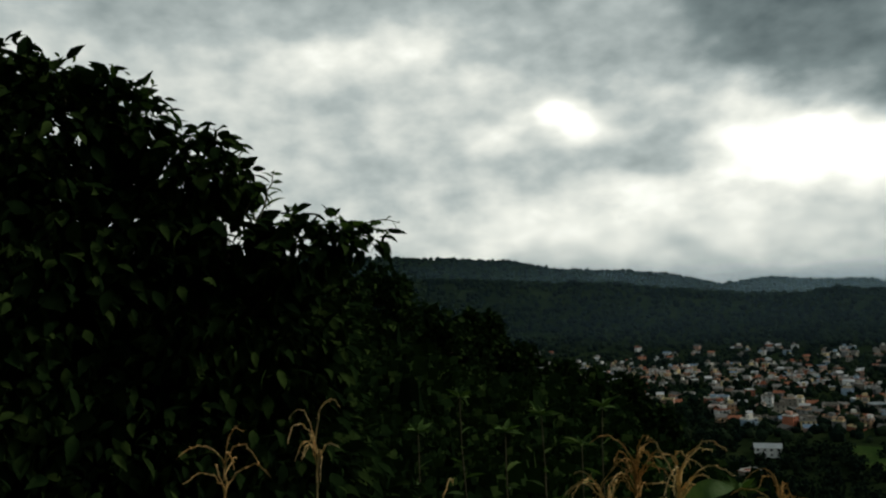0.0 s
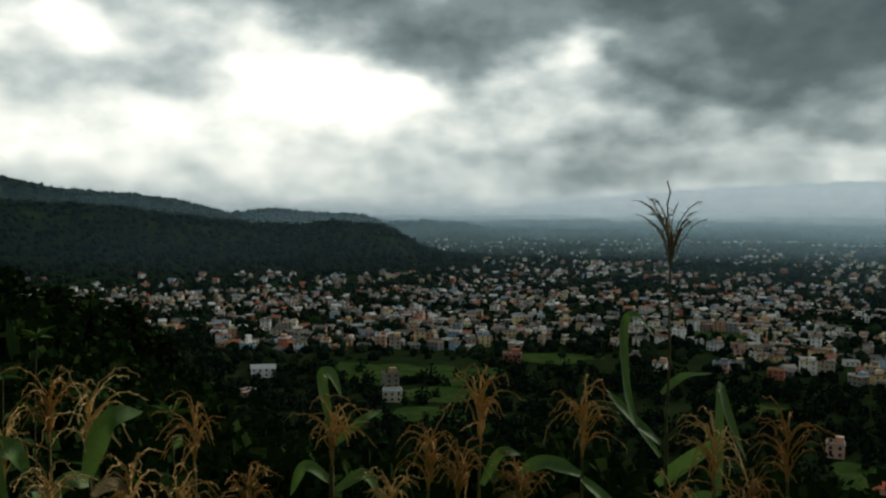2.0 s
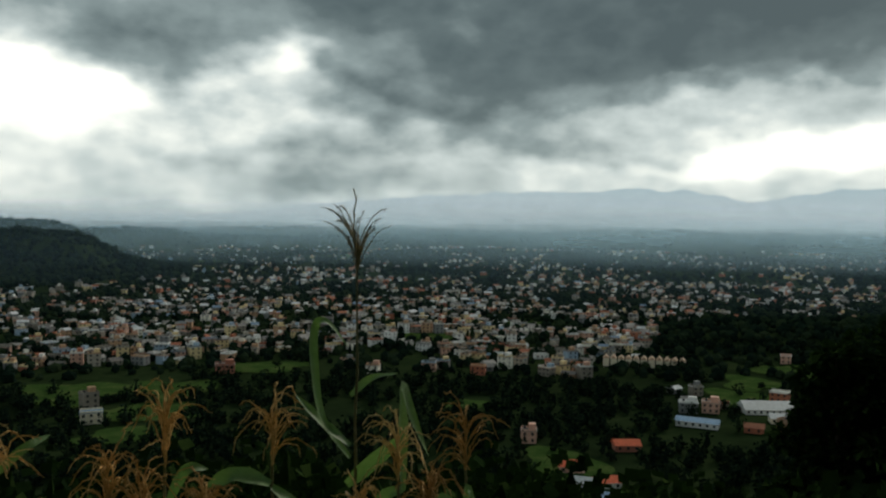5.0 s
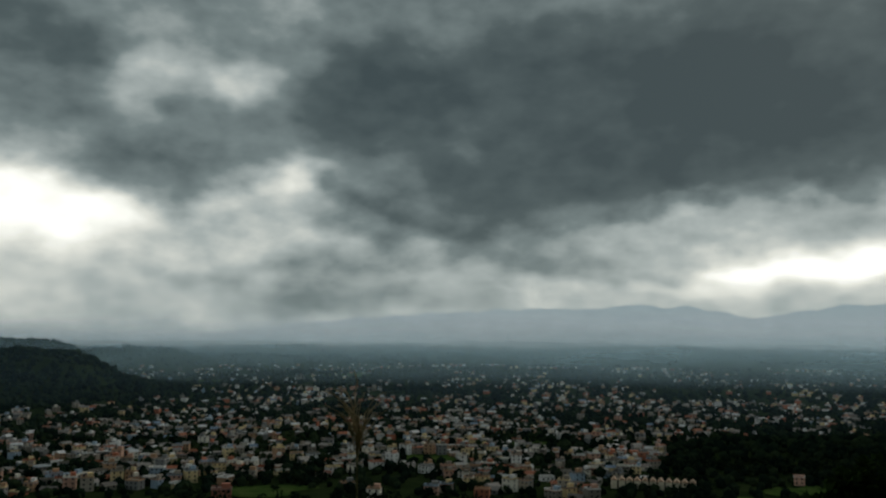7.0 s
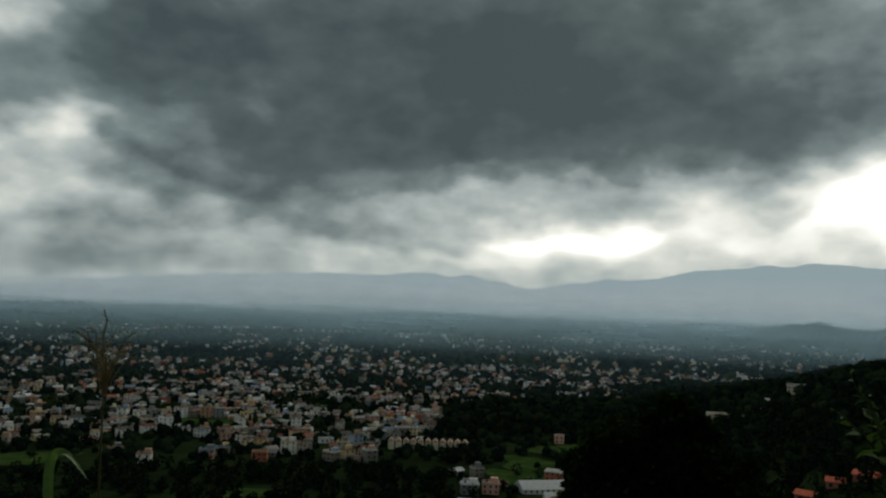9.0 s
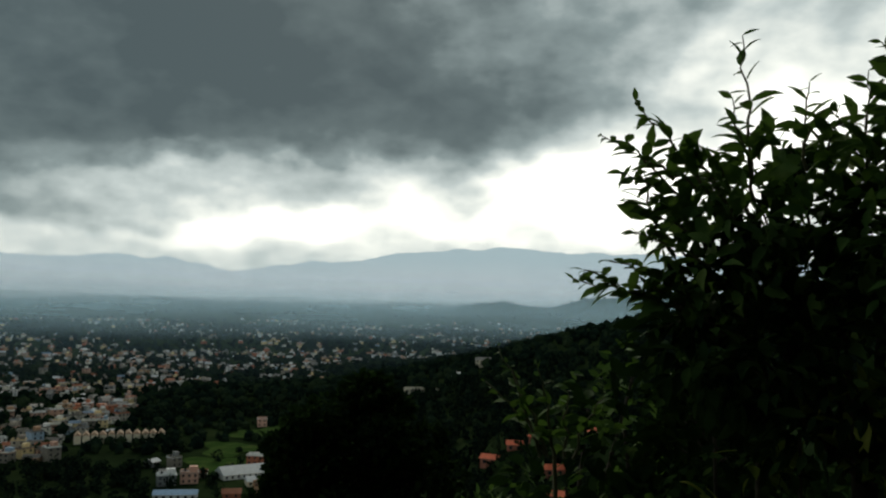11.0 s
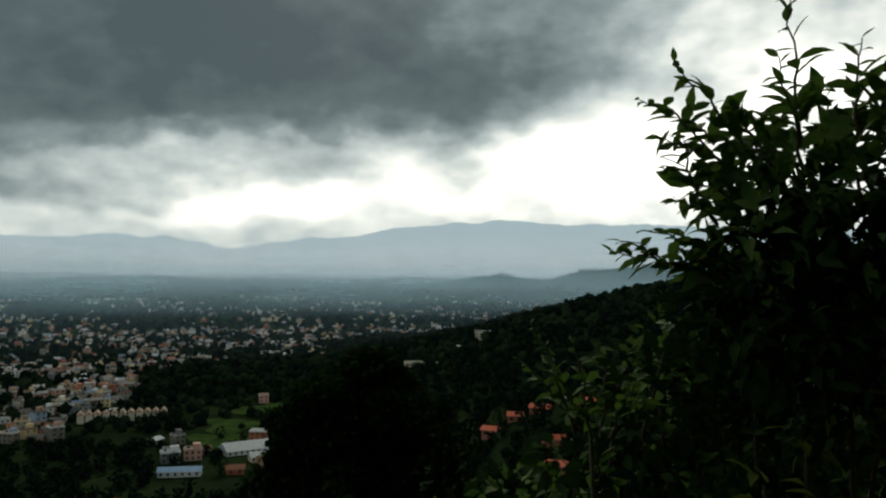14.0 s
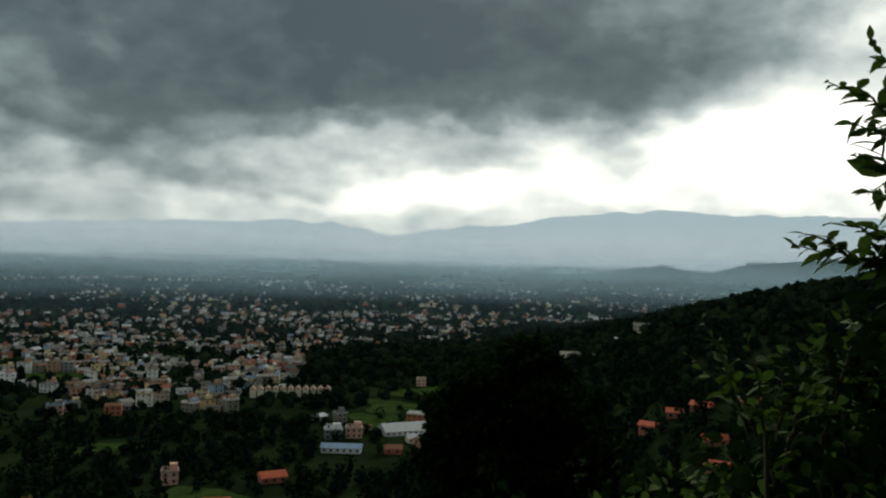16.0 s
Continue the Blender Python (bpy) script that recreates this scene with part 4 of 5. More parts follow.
def strap_leaf(name, root, bearing, length, rise, droop, width, mat, snap=1.4):
    """A long maize leaf that rises, arches over and hangs, folded along its midrib and wavy at the edge."""
    n = 16
    t = np.linspace(0, 1, n)
    h = np.array([math.sin(bearing), math.cos(bearing), 0])
    ang = rise - droop * t ** snap
    step = length / (n - 1)
    out, upw = np.concatenate([[0], np.cumsum(np.cos(ang[:-1]) * step)]), np.concatenate([[0], np.cumsum(np.sin(ang[:-1]) * step)])
    sway = rng.normal(0, 0.12)
    mid = root + out[:, None] * h + upw[:, None] * np.array([0, 0, 1.0]) + (sway * length * t ** 2)[:, None] * np.array([h[1], -h[0], 0])
    tang = unit(np.gradient(mid, axis=0))
    side = unit(np.cross(tang, np.array([0, 0, 1.0]) + 0.001 * h))
    nrm = np.cross(side, tang)
    w = width * np.minimum(1, 0.45 + t * 2.2) * (1 - t ** 2.6) + 0.001
    wave = 0.12 * np.sin(t * 17 + rng.uniform(0, 6))
    rows = []
    for s, lift in ((-1, 0.28), (-0.5, 0.10), (0, 0), (0.5, 0.10), (1, 0.28)):
        rows.append(mid + side * (s * w / 2)[:, None] + nrm * (w * (lift + abs(s) * wave * s) * 0.5)[:, None])
    V = np.stack(rows, 1).reshape(-1, 3)
    i = (np.arange(n - 1)[:, None] * 5 + np.arange(4)[None, :]).ravel()
    return mesh_arrays(name, V, np.column_stack([i, i + 1, i + 6, i + 5]), mat, True)


def blade(name, ways, width, mat):
    """A maize leaf from its root along a few waymarks to its tip, folded along the midrib and wavy at the edge."""
    W = np.array(ways, float)
    W = np.vstack([2 * W[0] - W[1], W, 2 * W[-1] - W[-2]])
    mid = []
    for k in range(1, len(W) - 2):
        a, b, c, d = W[k - 1:k + 3]
        for u in np.linspace(0, 1, 8)[: 8 if k == len(W) - 3 else 7]:
            mid.append(0.5 * (2 * b + (c - a) * u + (2 * a - 5 * b + 4 * c - d) * u * u + (3 * b - a - 3 * c + d) * u ** 3))
    mid = np.array(mid)
    n = len(mid)
    t = np.linspace(0, 1, n)
    tang = unit(np.gradient(mid, axis=0))
    side = unit(np.cross(tang, np.array([0.25, -0.75, 0.6])))
    nrm = np.cross(side, tang)
    w = 0.84 * width * np.minimum(1, 0.5 + t * 2.0) * (1 - t ** 5) + 0.001
    wave = 0.12 * np.sin(t * 15 + rng.uniform(0, 6))
    rows = [mid + side * (q * w / 2)[:, None] + nrm * (w * (lift + abs(q) * wave * q) * 0.5)[:, None] for q, lift in ((-1, 0.28), (-0.5, 0.10), (0, 0), (0.5, 0.10), (1, 0.28))]
    i = (np.arange(n - 1)[:, None] * 5 + np.arange(4)[None, :]).ravel()
    return mesh_arrays(name, np.stack(rows, 1).reshape(-1, 3), np.column_stack([i, i + 1, i + 6, i + 5]), mat, True)


def blades(ob, dist, eye, *ways):
    """Leaves of one plant: width, dry or not, then bearing and height of each waymark from the eye."""
    for wd, dry, *marks in ways:
        far = dist + rng.normal(0, 0.06, len(marks)).cumsum() * 0.5
        part("leaf", blade("leaf", [spot(b, h, d, eye) for (b, h), d in zip(marks, far)], wd, M_MAIZE_DRY if dry else M_MAIZE), ob, "dry papery leaf" if dry else "")


def maize(top, tassel_len, leaves, label, droop=0.9, fresh=False, curl=0.6, thick=0.011, branches=13):
    """A maize plant whose tassel tip stands at that place. leaves: height below the tassel's foot, bearing, length, rise, droop, width, dry."""
    foot = np.array([top[0] + rng.normal(0, .03), top[1] + rng.normal(0, .03), 0.0])
    foot[2] = ground_at(foot[0], foot[1]) - 0.04
    neck = np.array([top[0], top[1], top[2] - tassel_len])
    ob = tagged(new("maize_plant"), label, "maize", group="maize plants")
    pts = bend(foot, neck, 0, 14, 0.004)
    rad = np.linspace(thick * 1.3, thick * 0.45, 14) * (1 + 0.14 * (np.arange(14) % 2))
    part("stalk", tubes_mesh("stalk", [(pts, rad)], M_STALK, 7), ob)
    part("tassel", tassel_mesh("tassel", neck, tassel_len, branches, droop, M_TASSEL_GREEN if fresh else M_TASSEL, curl), ob, "tan tassel" if fresh else "dry orange-brown tassel")
    for below, br, ln, rs, dr, wd, dry, *snap in leaves:
        root = neck + np.array([0, 0, -below])
        part("leaf", strap_leaf("leaf", root, radians(br), ln, radians(rs), radians(dr), wd, M_MAIZE_DRY if dry else M_MAIZE, *snap), ob, "dry papery leaf" if dry else "")
    return ob


E5 = (0.375, -0.02, 1.6)
E1 = (0.2, 0.01, 1.6)


def random_leaves(n, start=0.05):
    return [(start + 0.14 * k + rng.uniform(-.03, .03), rng.uniform(0, 360), rng.uniform(0.35, 0.6), rng.uniform(25, 60), rng.uniform(70, 130), rng.uniform(0.05, 0.08), rng.uniform(0, 1) < 0.1, rng.uniform(1.2, 2.6)) for k in range(n)]


# the tall plant that stands above the valley
tall = maize(spot(25.3, 2.0, 3.2, E5), 0.34, [(1.15, 255, 0.45, 50, 100, 0.075, False), (1.2, 120, 0.5, 60, 110, 0.08, False)], "tall green maize plant with upright tan tassel", 0.1, True, 0.15, 0.008, 26)
blades(tall, 3.2, E5, (0.045, False, (24.9, -16.3), (23.0, -13.7), (22.4, -10.3), (22.4, -7.6), (23.3, -7.2), (24.7, -8.9)), (0.052, False, (24.9, -15.5), (22.9, -13.9), (21.1, -12.0)),
       (0.036, False, (24.9, -12.2), (26.2, -11.1), (28.2, -10.7)), (0.070, False, (24.7, -18.0), (26.6, -16.5), (29.0, -14.6)), (0.065, False, (25.2, -21.5), (27.2, -18.9), (28.8, -18.4)), (0.036, True, (24.6, -18.5), (25.0, -19.2), (25.4, -20.9)))
# lower plants along the terrace edge
edge = {}
for mb, mh, md, ml, mn, dr in ((12.6, -11.2, 3.2, 0.30, 2, 1.0), (19.6, -11.4, 3.1, 0.30, 2, 1.1), (33.0, -12.2, 3.3, 0.30, 2, 1.2), (9.0, -14.3, 3.2, 0.28, 2, 1.0),
                               (11.0, -15.2, 3.0, 0.26, 3, 1.2), (28.3, -13.2, 3.0, 0.26, 2, 1.2), (15.2, -16.6, 2.8, 0.22, 2, 1.2), (25.6, -17.4, 2.75, 0.2, 3, 1.2), (30.6, -16.4, 2.8, 0.24, 3, 1.2), (6.2, -17.6, 2.8, 0.22, 3, 1.2)):
    edge[mb] = maize(spot(mb, mh, md, E5), ml, random_leaves(mn, 0.42), "maize plant with drooping dry brown tassel", dr, False, 0.9, branches=22)
blades(edge[19.6], 3.05, E5, (0.075, False, (19.5, -17.8), (17.1, -17.1), (15.1, -17.8)), (0.06, False, (19.6, -18.0), (21.3, -19.4), (22.7, -21.2)), (0.04, True, (19.4, -19.0), (18.1, -19.8), (17.3, -21.0)))
blades(edge[28.3], 3.0, E5, (0.062, False, (28.6, -18.4), (28.5, -14.0), (28.5, -11.6), (29.2, -13.6), (30.4, -16.2)))
blades(edge[33.0], 3.2, E5, (0.05, False, (32.9, -19.4), (33.2, -18.3), (33.9, -20.8)), (0.05, False, (32.9, -20.2), (31.4, -18.9), (30.4, -20.4)))
blades(edge[12.6], 3.1, E5, (0.05, False, (12.7, -18.6), (13.9, -16.6), (15.4, -16.6)), (0.05, True, (13.2, -20.4), (14.9, -19.3), (15.3, -21.0)))
pale = maize(spot(2.2, -12.6, 3.0, E5), 0.26, random_leaves(3, 0.42), "maize plant with pale stalk and dry tassel", 1.2, False, 0.8, 0.018, 24)
blades(pale, 3.0, E5, (0.05, False, (2.3, -15.5), (1.5, -11.7), (2.1, -11.2), (2.9, -12.9)), (0.036, False, (2.4, -15.9), (4.2, -14.4), (5.7, -13.7)), (0.05, False, (2.5, -18.8), (4.5, -17.9), (5.8, -19.9)), (0.05, False, (2.3, -18.4), (0.4, -17.2), (-0.6, -19.0)))
for mb, mh, md, ml, mn, dr in ((-12.6, -9.6, 3.2, 0.30, 2, 1.0), (-10.2, -11.0, 3.0, 0.30, 2, 1.2), (-3.7, -12.2, 3.2, 0.28, 1, 1.0), (-15.0, -11.8, 2.9, 0.28, 3, 1.3), (-7.6, -15.8, 2.8, 0.24, 3, 1.2), (-12.4, -15.4, 2.7, 0.24, 3, 1.2),
                               (-4.6, -17.2, 2.7, 0.22, 3, 1.2), (0.0, -16.8, 2.7, 0.22, 3, 1.2)):
    edge[mb] = maize(spot(mb, mh, md, E1), ml, random_leaves(mn, 0.40), "maize plant with dry tassel and arching leaves", dr, False, 0.9, branches=20)
blades(edge[-10.2], 2.95, E1, (0.085, False, (-10.3, -17.0), (-9.0, -13.8), (-6.8, -13.3)), (0.07, False, (-10.2, -17.4), (-11.4, -17.2), (-13.0, -18.6)), (0.05, True, (-10.0, -18.2), (-8.6, -17.6), (-7.8, -19.4)))
blades(edge[-15.0], 2.85, E1, (0.085, False, (-15.0, -18.5), (-15.9, -15.1), (-14.5, -15.0), (-13.6, -16.6)), (0.075, False, (-15.2, -18.2), (-18.0, -16.9), (-20.6, -18.2)))
for mb, mh, md, ml, mn, dr in ((-30.5, -7.4, 3.4, 0.30, 0, 1.0), (-36.5, -8.7, 3.3, 0.28, 1, 1.2), (-22.5, -12.0, 3.1, 0.30, 2, 1.3), (-27, -14.6, 2.9, 0.27, 3, 1.3), (-18.5, -15.0, 2.9, 0.27, 3, 1.3)):
    maize(spot(mb, mh, md), ml, random_leaves(mn + 1, 0.2), "thin maize plant with withered brown tassel in shade", dr, False, 0.9, branches=7)


# ---- leafy shrubs and trees ----
def lobe_points(centre, radii, n, shell=0.45):
    d = unit(rng.normal(0, 1, (n, 3)))
    rad = rng.uniform(shell, 1.0, n) ** 0.6
    return np.array(centre) + d * rad[:, None] * np.array(radii), d


def leafy(name, parent, lobes, size, per, mat, hang=0.5, wide=1.0, label=""):
    P, D = [], []
    for c, r, *more in lobes:
        n = int(per * (more[0] if more else 1.0) * (r / 0.4) ** 2)
        p, d = lobe_points(c, (r, r, r * 0.9), n)
        P.append(p)
        D.append(d)
    P, D = np.vstack(P), np.vstack(D)
    along = D + rng.normal(0, 0.55, D.shape) - np.array([0, 0, hang])
    return part(name, leaves_mesh(name, P, along, size * rng.uniform(0.55, 1.25, len(P)), mat, wide), parent, label)


def sprig(parent, base, tip, leaf, mat, count=9, sag=0.0, wide=1.0, gap=0.0):
    """A twig with alternate leaves and a young tip."""
    pts = bend(base, tip, sag, 9, 0.006)
    tw = part("branch", tubes_mesh("branch", [(pts, np.linspace(0.006, 0.0016, 9))], M_TWIG, 5), parent)
    s = np.linspace(0.12, 1.0, count) * 8
    i = np.minimum(s.astype(int), 7)
    P = pts[i] + (pts[i + 1] - pts[i]) * (s - i)[:, None]
    d = unit(pts[i + 1] - pts[i])
    side = unit(np.cross(d, np.array([0.2, 0.1, 1.0])))
    sign = np.where(np.arange(count) % 2 == 0, 1.0, -1.0)[:, None]
    along = d * 0.7 + side * sign * 0.9 + rng.normal(0, 0.35, (count, 3)) - np.array([0, 0, 0.15])
    size = leaf * np.linspace(1.15, 0.42, count) * rng.uniform(0.75, 1.2, count)
    part("leaves", leaves_mesh("leaves", P, along, size, mat, wide), tw)
    return tw


# broad leafy tree on the rise to the side of the maize
lt = tagged(new("leafy_tree"), "dense dark green broadleaf tree on the terrace edge", "tree")
L = [(spot(-48.8, 14.6, 4.1), 0.16), (spot(-45.6, 14.4, 4.05), 0.12), (spot(-50.5, 10.2, 4.3), 0.50), (spot(-45.5, 10.6, 4.1), 0.34), (spot(-42.0, 11.6, 4.0), 0.22), (spot(-37.8, 8.2, 3.9), 0.25), (spot(-41, 4.2, 4.0), 0.36), (spot(-35.6, 3.6, 3.9), 0.23), (spot(-31.5, 3.0, 3.8), 0.19),
     (spot(-47, 2, 4.2), 0.72), (spot(-37, -2, 4.1), 0.55), (spot(-32, -3.5, 4.0), 0.36), (spot(-52, -6, 4.2), 0.8), (spot(-42, -9, 4.1), 0.7), (spot(-34, -11, 4.1), 0.6), (spot(-48, -18, 4.1), 0.8), (spot(-38, -19, 4.0), 0.7),
     (spot(-30, -17, 4.2), 0.55), (spot(-60, 4, 4.4), 0.9), (spot(-58, -14, 4.3), 0.9), (spot(-28.6, 4.2, 3.8), 0.11), (spot(-31.5, 4.6, 3.8), 0.10), (spot(-26.8, 3.5, 3.8), 0.09), (spot(-48, 14.2, 4.1), 0.14), (spot(-42.8, 13.4, 4.0), 0.13), (spot(-37, 9.9, 3.9), 0.14), (spot(-34.7, 7.6, 3.85), 0.11), (spot(-25.4, 4.0, 3.8), 0.05)]
# crown and inner leaves take the darker leaf, its shade put into colour
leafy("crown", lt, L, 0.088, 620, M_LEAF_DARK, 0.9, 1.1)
leafy("crown", lt, [(c, r * 0.8) for c, r in L[2:19]], 0.12, 260, M_LEAF_DARK, 0.5, 1.6, "inner leaves coloured darker for shade")
tb = spot(-46, 0, 4.4)
foot = np.array([tb[0], tb[1], ground_at(tb[0], tb[1]) - 0.1])
fork = foot + (0.1, 0.1, 1.1)
rods = [(bend(foot, fork, 0, 6, 0.02), np.linspace(0.11, 0.08, 6))]
for c, r in L[:17]:
    rods.append((bend(fork, c, 0.05, 7, 0.03), np.linspace(0.055, 0.012, 7)))
part("trunk", tubes_mesh("trunk", rods, M_BARK, 7), lt)
# outer sprigs take the lighter M_LEAF, painting the lit top of the crown
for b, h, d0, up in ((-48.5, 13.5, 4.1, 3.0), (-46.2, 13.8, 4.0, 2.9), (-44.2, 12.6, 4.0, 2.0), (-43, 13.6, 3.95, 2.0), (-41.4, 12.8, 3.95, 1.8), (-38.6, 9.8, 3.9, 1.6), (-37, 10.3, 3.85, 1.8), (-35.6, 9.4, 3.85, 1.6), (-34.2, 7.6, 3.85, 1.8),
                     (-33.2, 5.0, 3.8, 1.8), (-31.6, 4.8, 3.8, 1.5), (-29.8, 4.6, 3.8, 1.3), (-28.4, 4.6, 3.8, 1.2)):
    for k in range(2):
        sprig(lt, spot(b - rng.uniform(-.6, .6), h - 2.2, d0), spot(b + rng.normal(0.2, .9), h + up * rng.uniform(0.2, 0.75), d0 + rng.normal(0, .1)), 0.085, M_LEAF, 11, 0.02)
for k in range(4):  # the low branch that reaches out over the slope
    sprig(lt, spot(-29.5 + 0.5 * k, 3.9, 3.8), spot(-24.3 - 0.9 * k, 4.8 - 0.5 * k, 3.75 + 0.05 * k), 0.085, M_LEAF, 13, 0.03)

# shrub with oval leaves whose shoots stand against the bright sky
E2 = (0.58, -0.06, 1.78)
sh = tagged(new("shrub"), "tall shrub with oval pointed dark green leaves", "shrub")
sb_ = spot(97, 0, 2.9, E2)
foot = np.array([sb_[0], sb_[1], ground_at(sb_[0], sb_[1]) - 0.1])
fork = spot(95, -11, 2.75, E2)
rods = [(bend(foot, fork, 0, 6, 0.01), np.linspace(0.05, 0.035, 6))]
R = [(spot(93, 4.0, 2.5, E2), 0.26), (spot(89, 6.5, 2.45, E2), 0.19), (spot(86.3, 3.4, 2.4, E2), 0.19), (spot(97, 6.2, 2.5, E2), 0.24), (spot(87, -2.0, 2.45, E2), 0.27), (spot(94, -4, 2.5, E2), 0.36), (spot(103, 3, 2.6, E2), 0.45),
     (spot(84.3, -0.3, 2.4, E2), 0.11), (spot(91.0, 9.8, 2.45, E2), 0.09), (spot(84.2, 5.4, 2.4, E2), 0.08), (spot(83.0, 8.0, 2.4, E2), 0.09, 0.6), (spot(82.0, 5.6, 2.4, E2), 0.06, 0.7), (spot(85.6, 8.6, 2.42, E2), 0.09, 0.7), (spot(81.4, 9.8, 2.4, E2), 0.06, 0.7), (spot(82.0, 1.0, 2.4, E2), 0.06, 0.7)]
for c, r, *_ in R:
    rods.append((bend(fork, c, 0.03, 7, 0.012), np.linspace(0.010, 0.003, 7)))
part("trunk", tubes_mesh("trunk", rods, M_BARK, 6), sh)
# shade put into colour: upper leaves M_LEAF, inner and lower ones M_LEAF_DARK
leafy("crown", sh, [l for l in R if l[0][2] > E2[2] + 0.02], 0.078, 420, M_LEAF, 0.15, 0.95)
INNER = [(spot(b, h, d, E2), r) for b, h, d, r in ((87.6, 6.0, 2.6, 0.14), (89.5, 8.6, 2.6, 0.13), (93, 9.6, 2.62, 0.15), (97, 10.0, 2.66, 0.17), (101, 9.5, 2.7, 0.24), (90, 3.0, 2.62, 0.24), (95, 4.6, 2.66, 0.30), (100, 3.6, 2.7, 0.34),
                                                   (87.0, 0.6, 2.56, 0.20), (92, -1.5, 2.6, 0.32), (99, -3, 2.7, 0.40), (86.4, -3.4, 2.6, 0.26))]
leafy("crown", sh, INNER[:5], 0.08, 210, M_LEAF, 0.1, 0.95)
leafy("crown", sh, INNER[5:], 0.08, 460, M_LEAF_DARK, 0.15, 1.0, "inner leaves coloured darker for shade")
leafy("crown", sh, [l for l in R if l[0][2] <= E2[2] + 0.02], 0.075, 560, M_LEAF_DARK, 0.25, 1.0, "lower leaves coloured darker for shade")
SHOOTS = [(88.0, 17.5, 88.6, 8.0, 12), (87.4, 13.5, 88.8, 6.5, 9), (80.9, 13.6, 86.0, 7.0, 12), (78.6, 11.3, 85.0, 7.5, 12), (80.0, 8.8, 86.0, 5.5, 11), (80.3, 6.7, 86.5, 3.2, 12), (81.6, 8.5, 82.2, 4.4, 6), (78.9, 2.6, 84.5, 0.6, 11),
          (76.8, 1.2, 84.2, -0.6, 14), (77.4, 1.9, 80.4, 0.2, 6), (92.2, 14.2, 92.0, 8.5, 8), (94.0, 12.6, 93.0, 8.0, 8), (97.5, 17.0, 97.6, 9.0, 10), (96.4, 16.2, 98.0, 11.0, 7), (100.5, 17.5, 100.0, 8.0, 10), (95.6, 14.6, 95.4, 8.0, 8),
          (84.2, 11.0, 87.0, 6.5, 9), (85.5, 10.0, 88.5, 5.5, 9), (81.0, 4.6, 86.6, 2.0, 11), (82.2, -2.2, 86.5, -1.2, 9)]
for tb_, th_, bb_, bh_, n in SHOOTS:
    sprig(sh, spot(bb_, bh_, 2.42, E2), spot(tb_, th_, 2.38 + rng.normal(0, .03), E2), 0.098, M_LEAF, n + 4, 0.012, 0.95)

# tall weeds with tufted tops on the terrace edge
def weed(top, label):
    ob = tagged(new("tall_weed"), label, "weed", group="tall weeds")
    f = np.array([top[0] + rng.normal(0, .05), top[1] + rng.normal(0, .05), 0.0])
    f[2] = ground_at(f[0], f[1]) - 0.03
    pts = bend(f, top, 0, 8, 0.008)
    part("stem", tubes_mesh("stem", [(pts, np.linspace(0.008, 0.003, 8))], M_TWIG, 5), ob)
    n = 26
    t = np.concatenate([np.linspace(0.45, 0.9, 12), np.full(14, 1.0)])
    P = f + (top - f) * t[:, None]
    a = np.arange(n) * 2.4
    D = np.column_stack([np.cos(a), np.sin(a), np.where(t < 1, 0.3, rng.uniform(-.1, .9, n))])
    part("leaves", leaves_mesh("leaves", P, D, np.where(t < 1, 0.11, 0.09) * rng.uniform(.7, 1.2, n), M_LEAF, 0.55), ob)
    return ob


for wb, wh, wd in ((-17.8, -8.6, 4.2), (-13.6, -8.2, 4.4), (-20.4, -9.6, 4.0), (-15.4, -10.6, 3.9), (-23, -7.2, 4.6), (-10.2, -12.2, 3.8), (-26, -9.4, 4.4), (-5.5, -13.5, 3.8)):
    weed(spot(wb, wh, wd, E1), "tall weed with drooping tuft of narrow leaves")

# low bushes below it
def bush(name, label, lobes, size, per, mat, hang=0.3, wide=1.2):
    ob = tagged(new(name), label, "bush")
    leafy("crown", ob, lobes, size, per, mat, hang, wide)
    c = np.mean([l[0] for l in lobes], 0)
    f = np.array([c[0], c[1], ground_at(c[0], c[1]) - 0.05])
    part("stem", tubes_mesh("stem", [(bend(f + rng.normal(0, .03, 3) * (1, 1, 0), l[0], 0, 6, 0.02), np.linspace(0.02, 0.006, 6)) for l in lobes], M_BARK, 5), ob)
    return ob


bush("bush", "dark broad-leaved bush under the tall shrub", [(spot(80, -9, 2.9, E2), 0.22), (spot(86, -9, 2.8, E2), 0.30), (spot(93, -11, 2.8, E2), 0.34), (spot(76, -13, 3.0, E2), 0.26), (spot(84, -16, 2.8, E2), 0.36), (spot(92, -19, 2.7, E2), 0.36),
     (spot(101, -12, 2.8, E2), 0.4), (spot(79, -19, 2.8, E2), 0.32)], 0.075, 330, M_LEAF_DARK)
yb = bush("bush", "yellow-green leafy bush below the shrub", [(spot(91.5, -8.2, 2.5, E2), 0.07), (spot(94.5, -6.6, 2.5, E2), 0.08), (spot(89.0, -10.5, 2.45, E2), 0.07), (spot(96.5, -9.2, 2.5, E2), 0.08), (spot(86.5, -13.5, 2.45, E2), 0.06)], 0.07, 500, M_LEAF_YELLOW)
vb = tagged(new("sapling"), "thin sapling with broad rounded green leaves", "sapling")
vf = spot(76, 0, 2.6, E2)
vfoot = np.array([vf[0], vf[1], ground_at(vf[0], vf[1]) - 0.05])
part("stem", tubes_mesh("stem", [(bend(vfoot, spot(75.5, -11, 2.55, E2), 0, 7, 0.01), np.linspace(0.014, 0.007, 7))], M_TWIG, 5), vb)
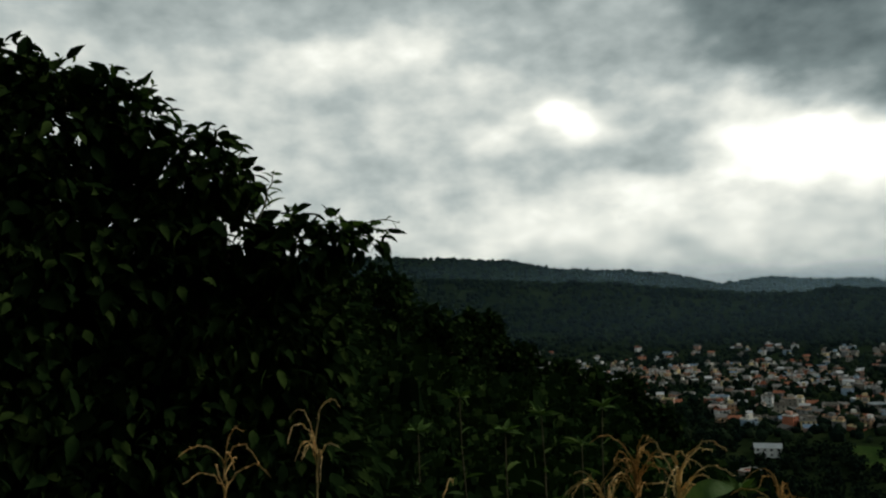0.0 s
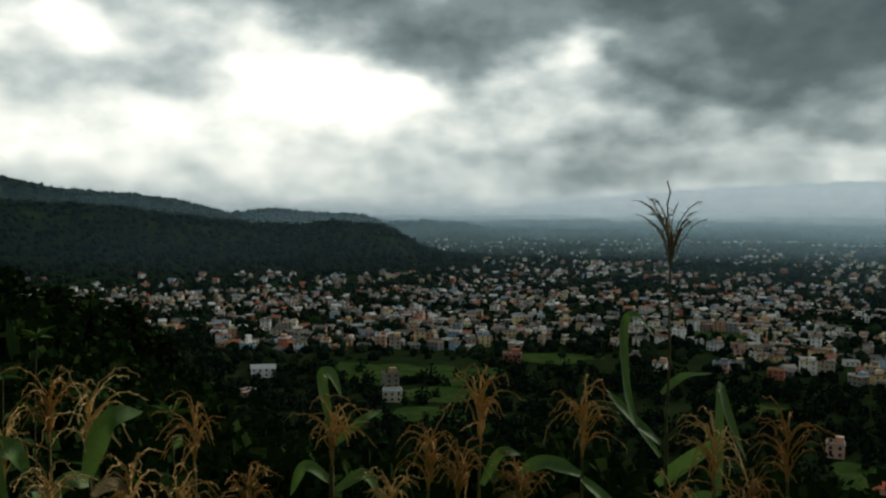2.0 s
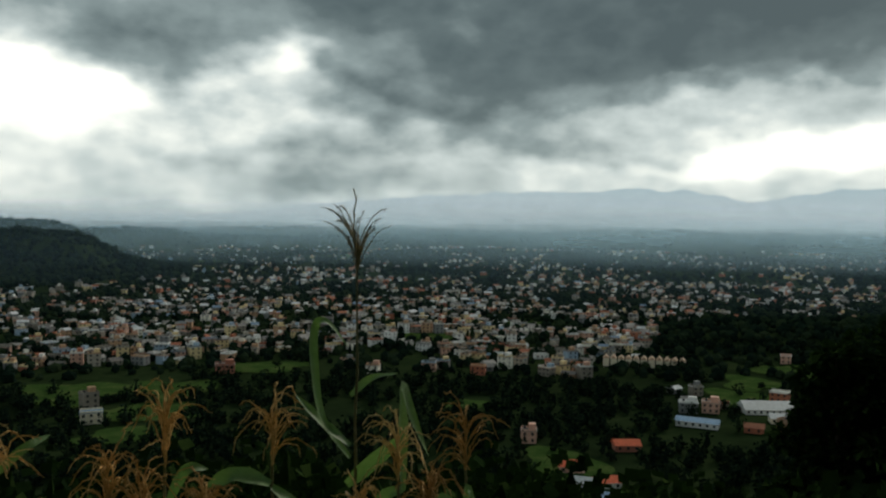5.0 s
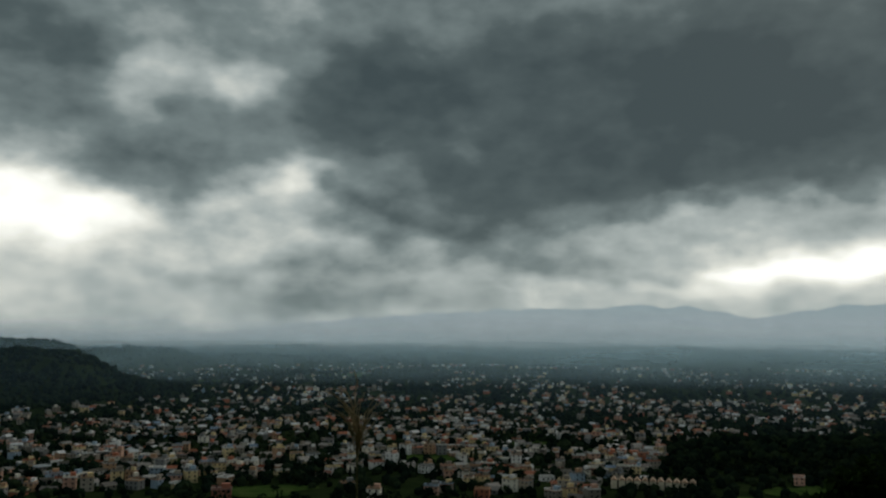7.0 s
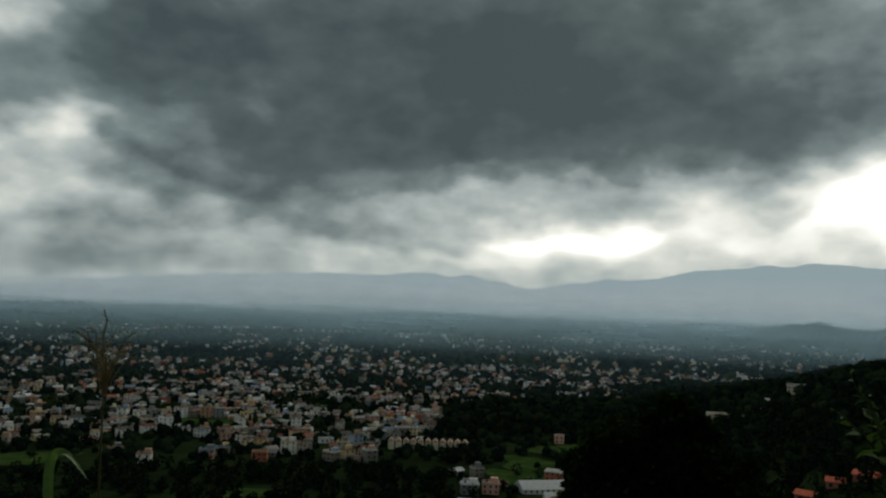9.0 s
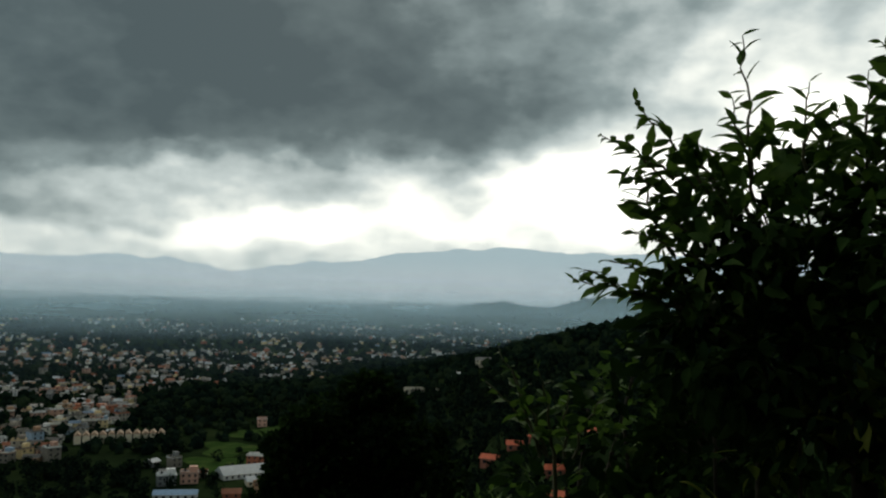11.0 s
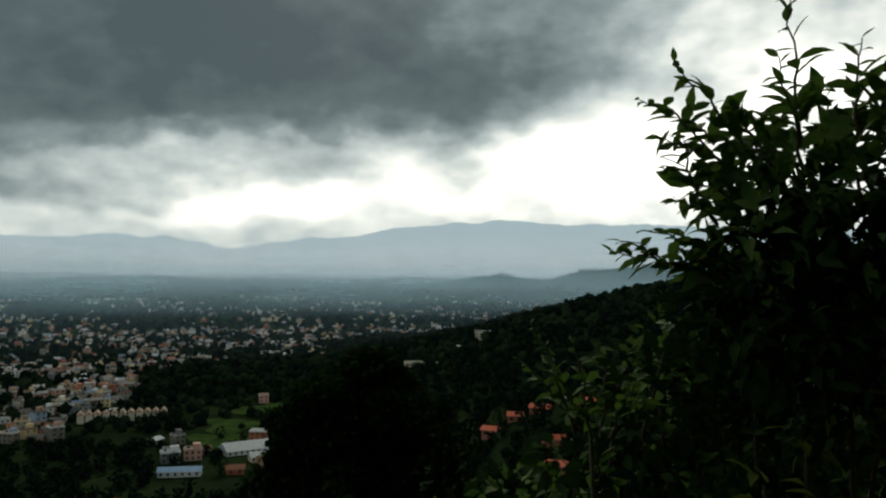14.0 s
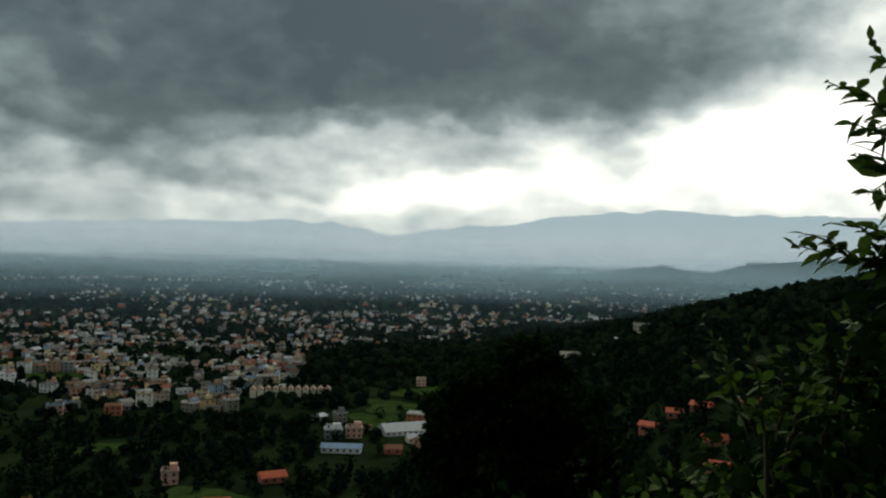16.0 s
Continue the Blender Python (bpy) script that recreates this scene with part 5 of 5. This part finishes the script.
for b, h, bb, n, lf in ((71.4, -3.6, 74.5, 6, 0.06), (72.4, -5.2, 75.0, 6, 0.085), (74.2, -4.8, 75.6, 5, 0.06), (76.4, -6.6, 76.2, 6, 0.05), (70.6, -6.2, 75.0, 5, 0.07), (79.0, -7.0, 76.8, 6, 0.06)):
    sprig(vb, spot(bb, -11.2, 2.55, E2), spot(b, h, 2.5, E2), lf, M_LEAF, n + 6, 0.02, 1.35)

bush("bush", "dark green bush with small leaves beside the sapling", [(spot(77.5, -6.8, 3.1, E2), 0.12), (spot(80.5, -5.0, 3.1, E2), 0.14), (spot(74.5, -14.5, 3.1, E2), 0.18), (spot(70.5, -16.5, 3.2, E2), 0.2), (spot(66.5, -19, 3.2, E2), 0.2), (spot(79, -10.5, 3.1, E2), 0.2)], 0.06, 420, M_LEAF)

# the dark tree that stands lower on the slope
def slope_tree(bearing, dist, top_height, wide, label, leaf=0.30, count=4200, mat=None, lean=0.0):
    x, y = at(bearing, dist)
    g = ground_at(x, y)
    top = EYE + dist * math.tan(radians(top_height))
    h = top - g
    ob = tagged(new("tree"), label, "tree")
    rods, P, D = [((bend((x, y, g - 0.3), (x, y, g + h * 0.72), 0, 8, 0.05)), np.linspace(h * 0.028, h * 0.008, 8))], [], []
    n = 26
    for k in range(n):
        t = (k + 0.5) / n
        a = k * 2.4 + rng.uniform(-.4, .4)
        rr = wide / 2 * math.sin(math.pi * min(1, 0.16 + 0.80 * t)) ** 0.8 * rng.uniform(0.55, 0.98)
        c = np.array([x + rr * math.cos(a), y + rr * math.sin(a), g + h * (0.16 + 0.80 * t)])
        s = wide * rng.uniform(0.10, 0.17)
        rods.append((bend((x, y, g + h * min(0.7, 0.1 + 0.62 * t)), c, 0.05 * h * 0.3, 6, 0.05), np.linspace(h * 0.010, h * 0.002, 6)))
        p, d = lobe_points(c, (s, s, s * 0.75), count // n, 0.3)
        P.append(p)
        D.append(d)
    p, d = lobe_points((x, y, g + h * 0.5), (wide * 0.34, wide * 0.34, h * 0.38), count // 3, 0.2)
    P, D = np.vstack(P + [p]), np.vstack(D + [d])
    part("trunk", tubes_mesh("trunk", rods, M_BARK, 6), ob)
    part("crown", leaves_mesh("crown", P, D + rng.normal(0, .6, D.shape) - (0, 0, .3), leaf * rng.uniform(.6, 1.3, len(P)), mat or M_LEAF_DARK, 1.6), ob)
    return ob


slope_tree(61.6, 36, -5.2, 7.6, "dark broad-crowned tree standing lower on the slope", 0.34, 9000)
slope_tree(57.2, 34, -7.4, 4.6, "dark bushy tree beside a taller one", 0.32, 4200)
slope_tree(70, 60, -13.4, 8, "dark green tree on the slope above tiled roofs", 0.5, 4500)
slope_tree(79, 45, -11.5, 7, "dark green tree on the lower slope", 0.45, 4200)
slope_tree(84, 50, -3.0, 9, "dark rounded tree on the hillside", 0.5, 4200)
# trees that step down the spur
for b, d, h, w in ((-25.6, 60, 1.7, 5.5), (-22.4, 66, -0.9, 5), (-19.4, 72, -1.4, 3.0), (-18.2, 80, -1.5, 3.2), (-20.6, 70, -2.4, 4.6), (-16.2, 78, -3.9, 5), (-13.4, 84, -5.0, 5), (-11.2, 84, -5.5, 5), (-9.2, 88, -6.0, 4.5), (-7.2, 84, -8.3, 5),
                   (-5.4, 80, -10.6, 5), (-29, 55, 2.4, 6), (-15, 60, -6.5, 5), (-11, 62, -8.6, 5), (-8, 60, -11, 5)):
    slope_tree(b, d, h, w, "dark green tree on the wooded spur", 0.55, 1500)
# scrub between
for r0, r1, n, s0, s1, leaf, count in ((5.5, 16, 900, 0.25, 0.6, 0.12, 90), (16, 45, 620, 0.5, 1.1, 0.26, 90), (45, 100, 760, 0.9, 1.9, 0.5, 80)):
    x, y = spread(n, r0, r1, -66, 108)
    ragged("scrub", "low dark green scrub covering the slope", np.column_stack([x, y, land(x, y) - 0.15]), rng.uniform(s0, s1, len(x)), leaf, count, M_LEAF_DARK)
# grass and weeds on the terrace edge
x, y = spread(5200, 0.7, 5.0, -70, 112)
P = np.column_stack([x, y, land(x, y) - 0.01])
tagged(new("weeds", leaves_mesh("weeds", P, np.column_stack([rng.normal(0, .35, len(x)), rng.normal(0, .35, len(x)), np.ones(len(x))]), rng.uniform(.1, .32, len(x)), M_LEAF_DARK, 0.5)), "tall dark grass and weeds on the terrace", "weeds", kind="stuff")
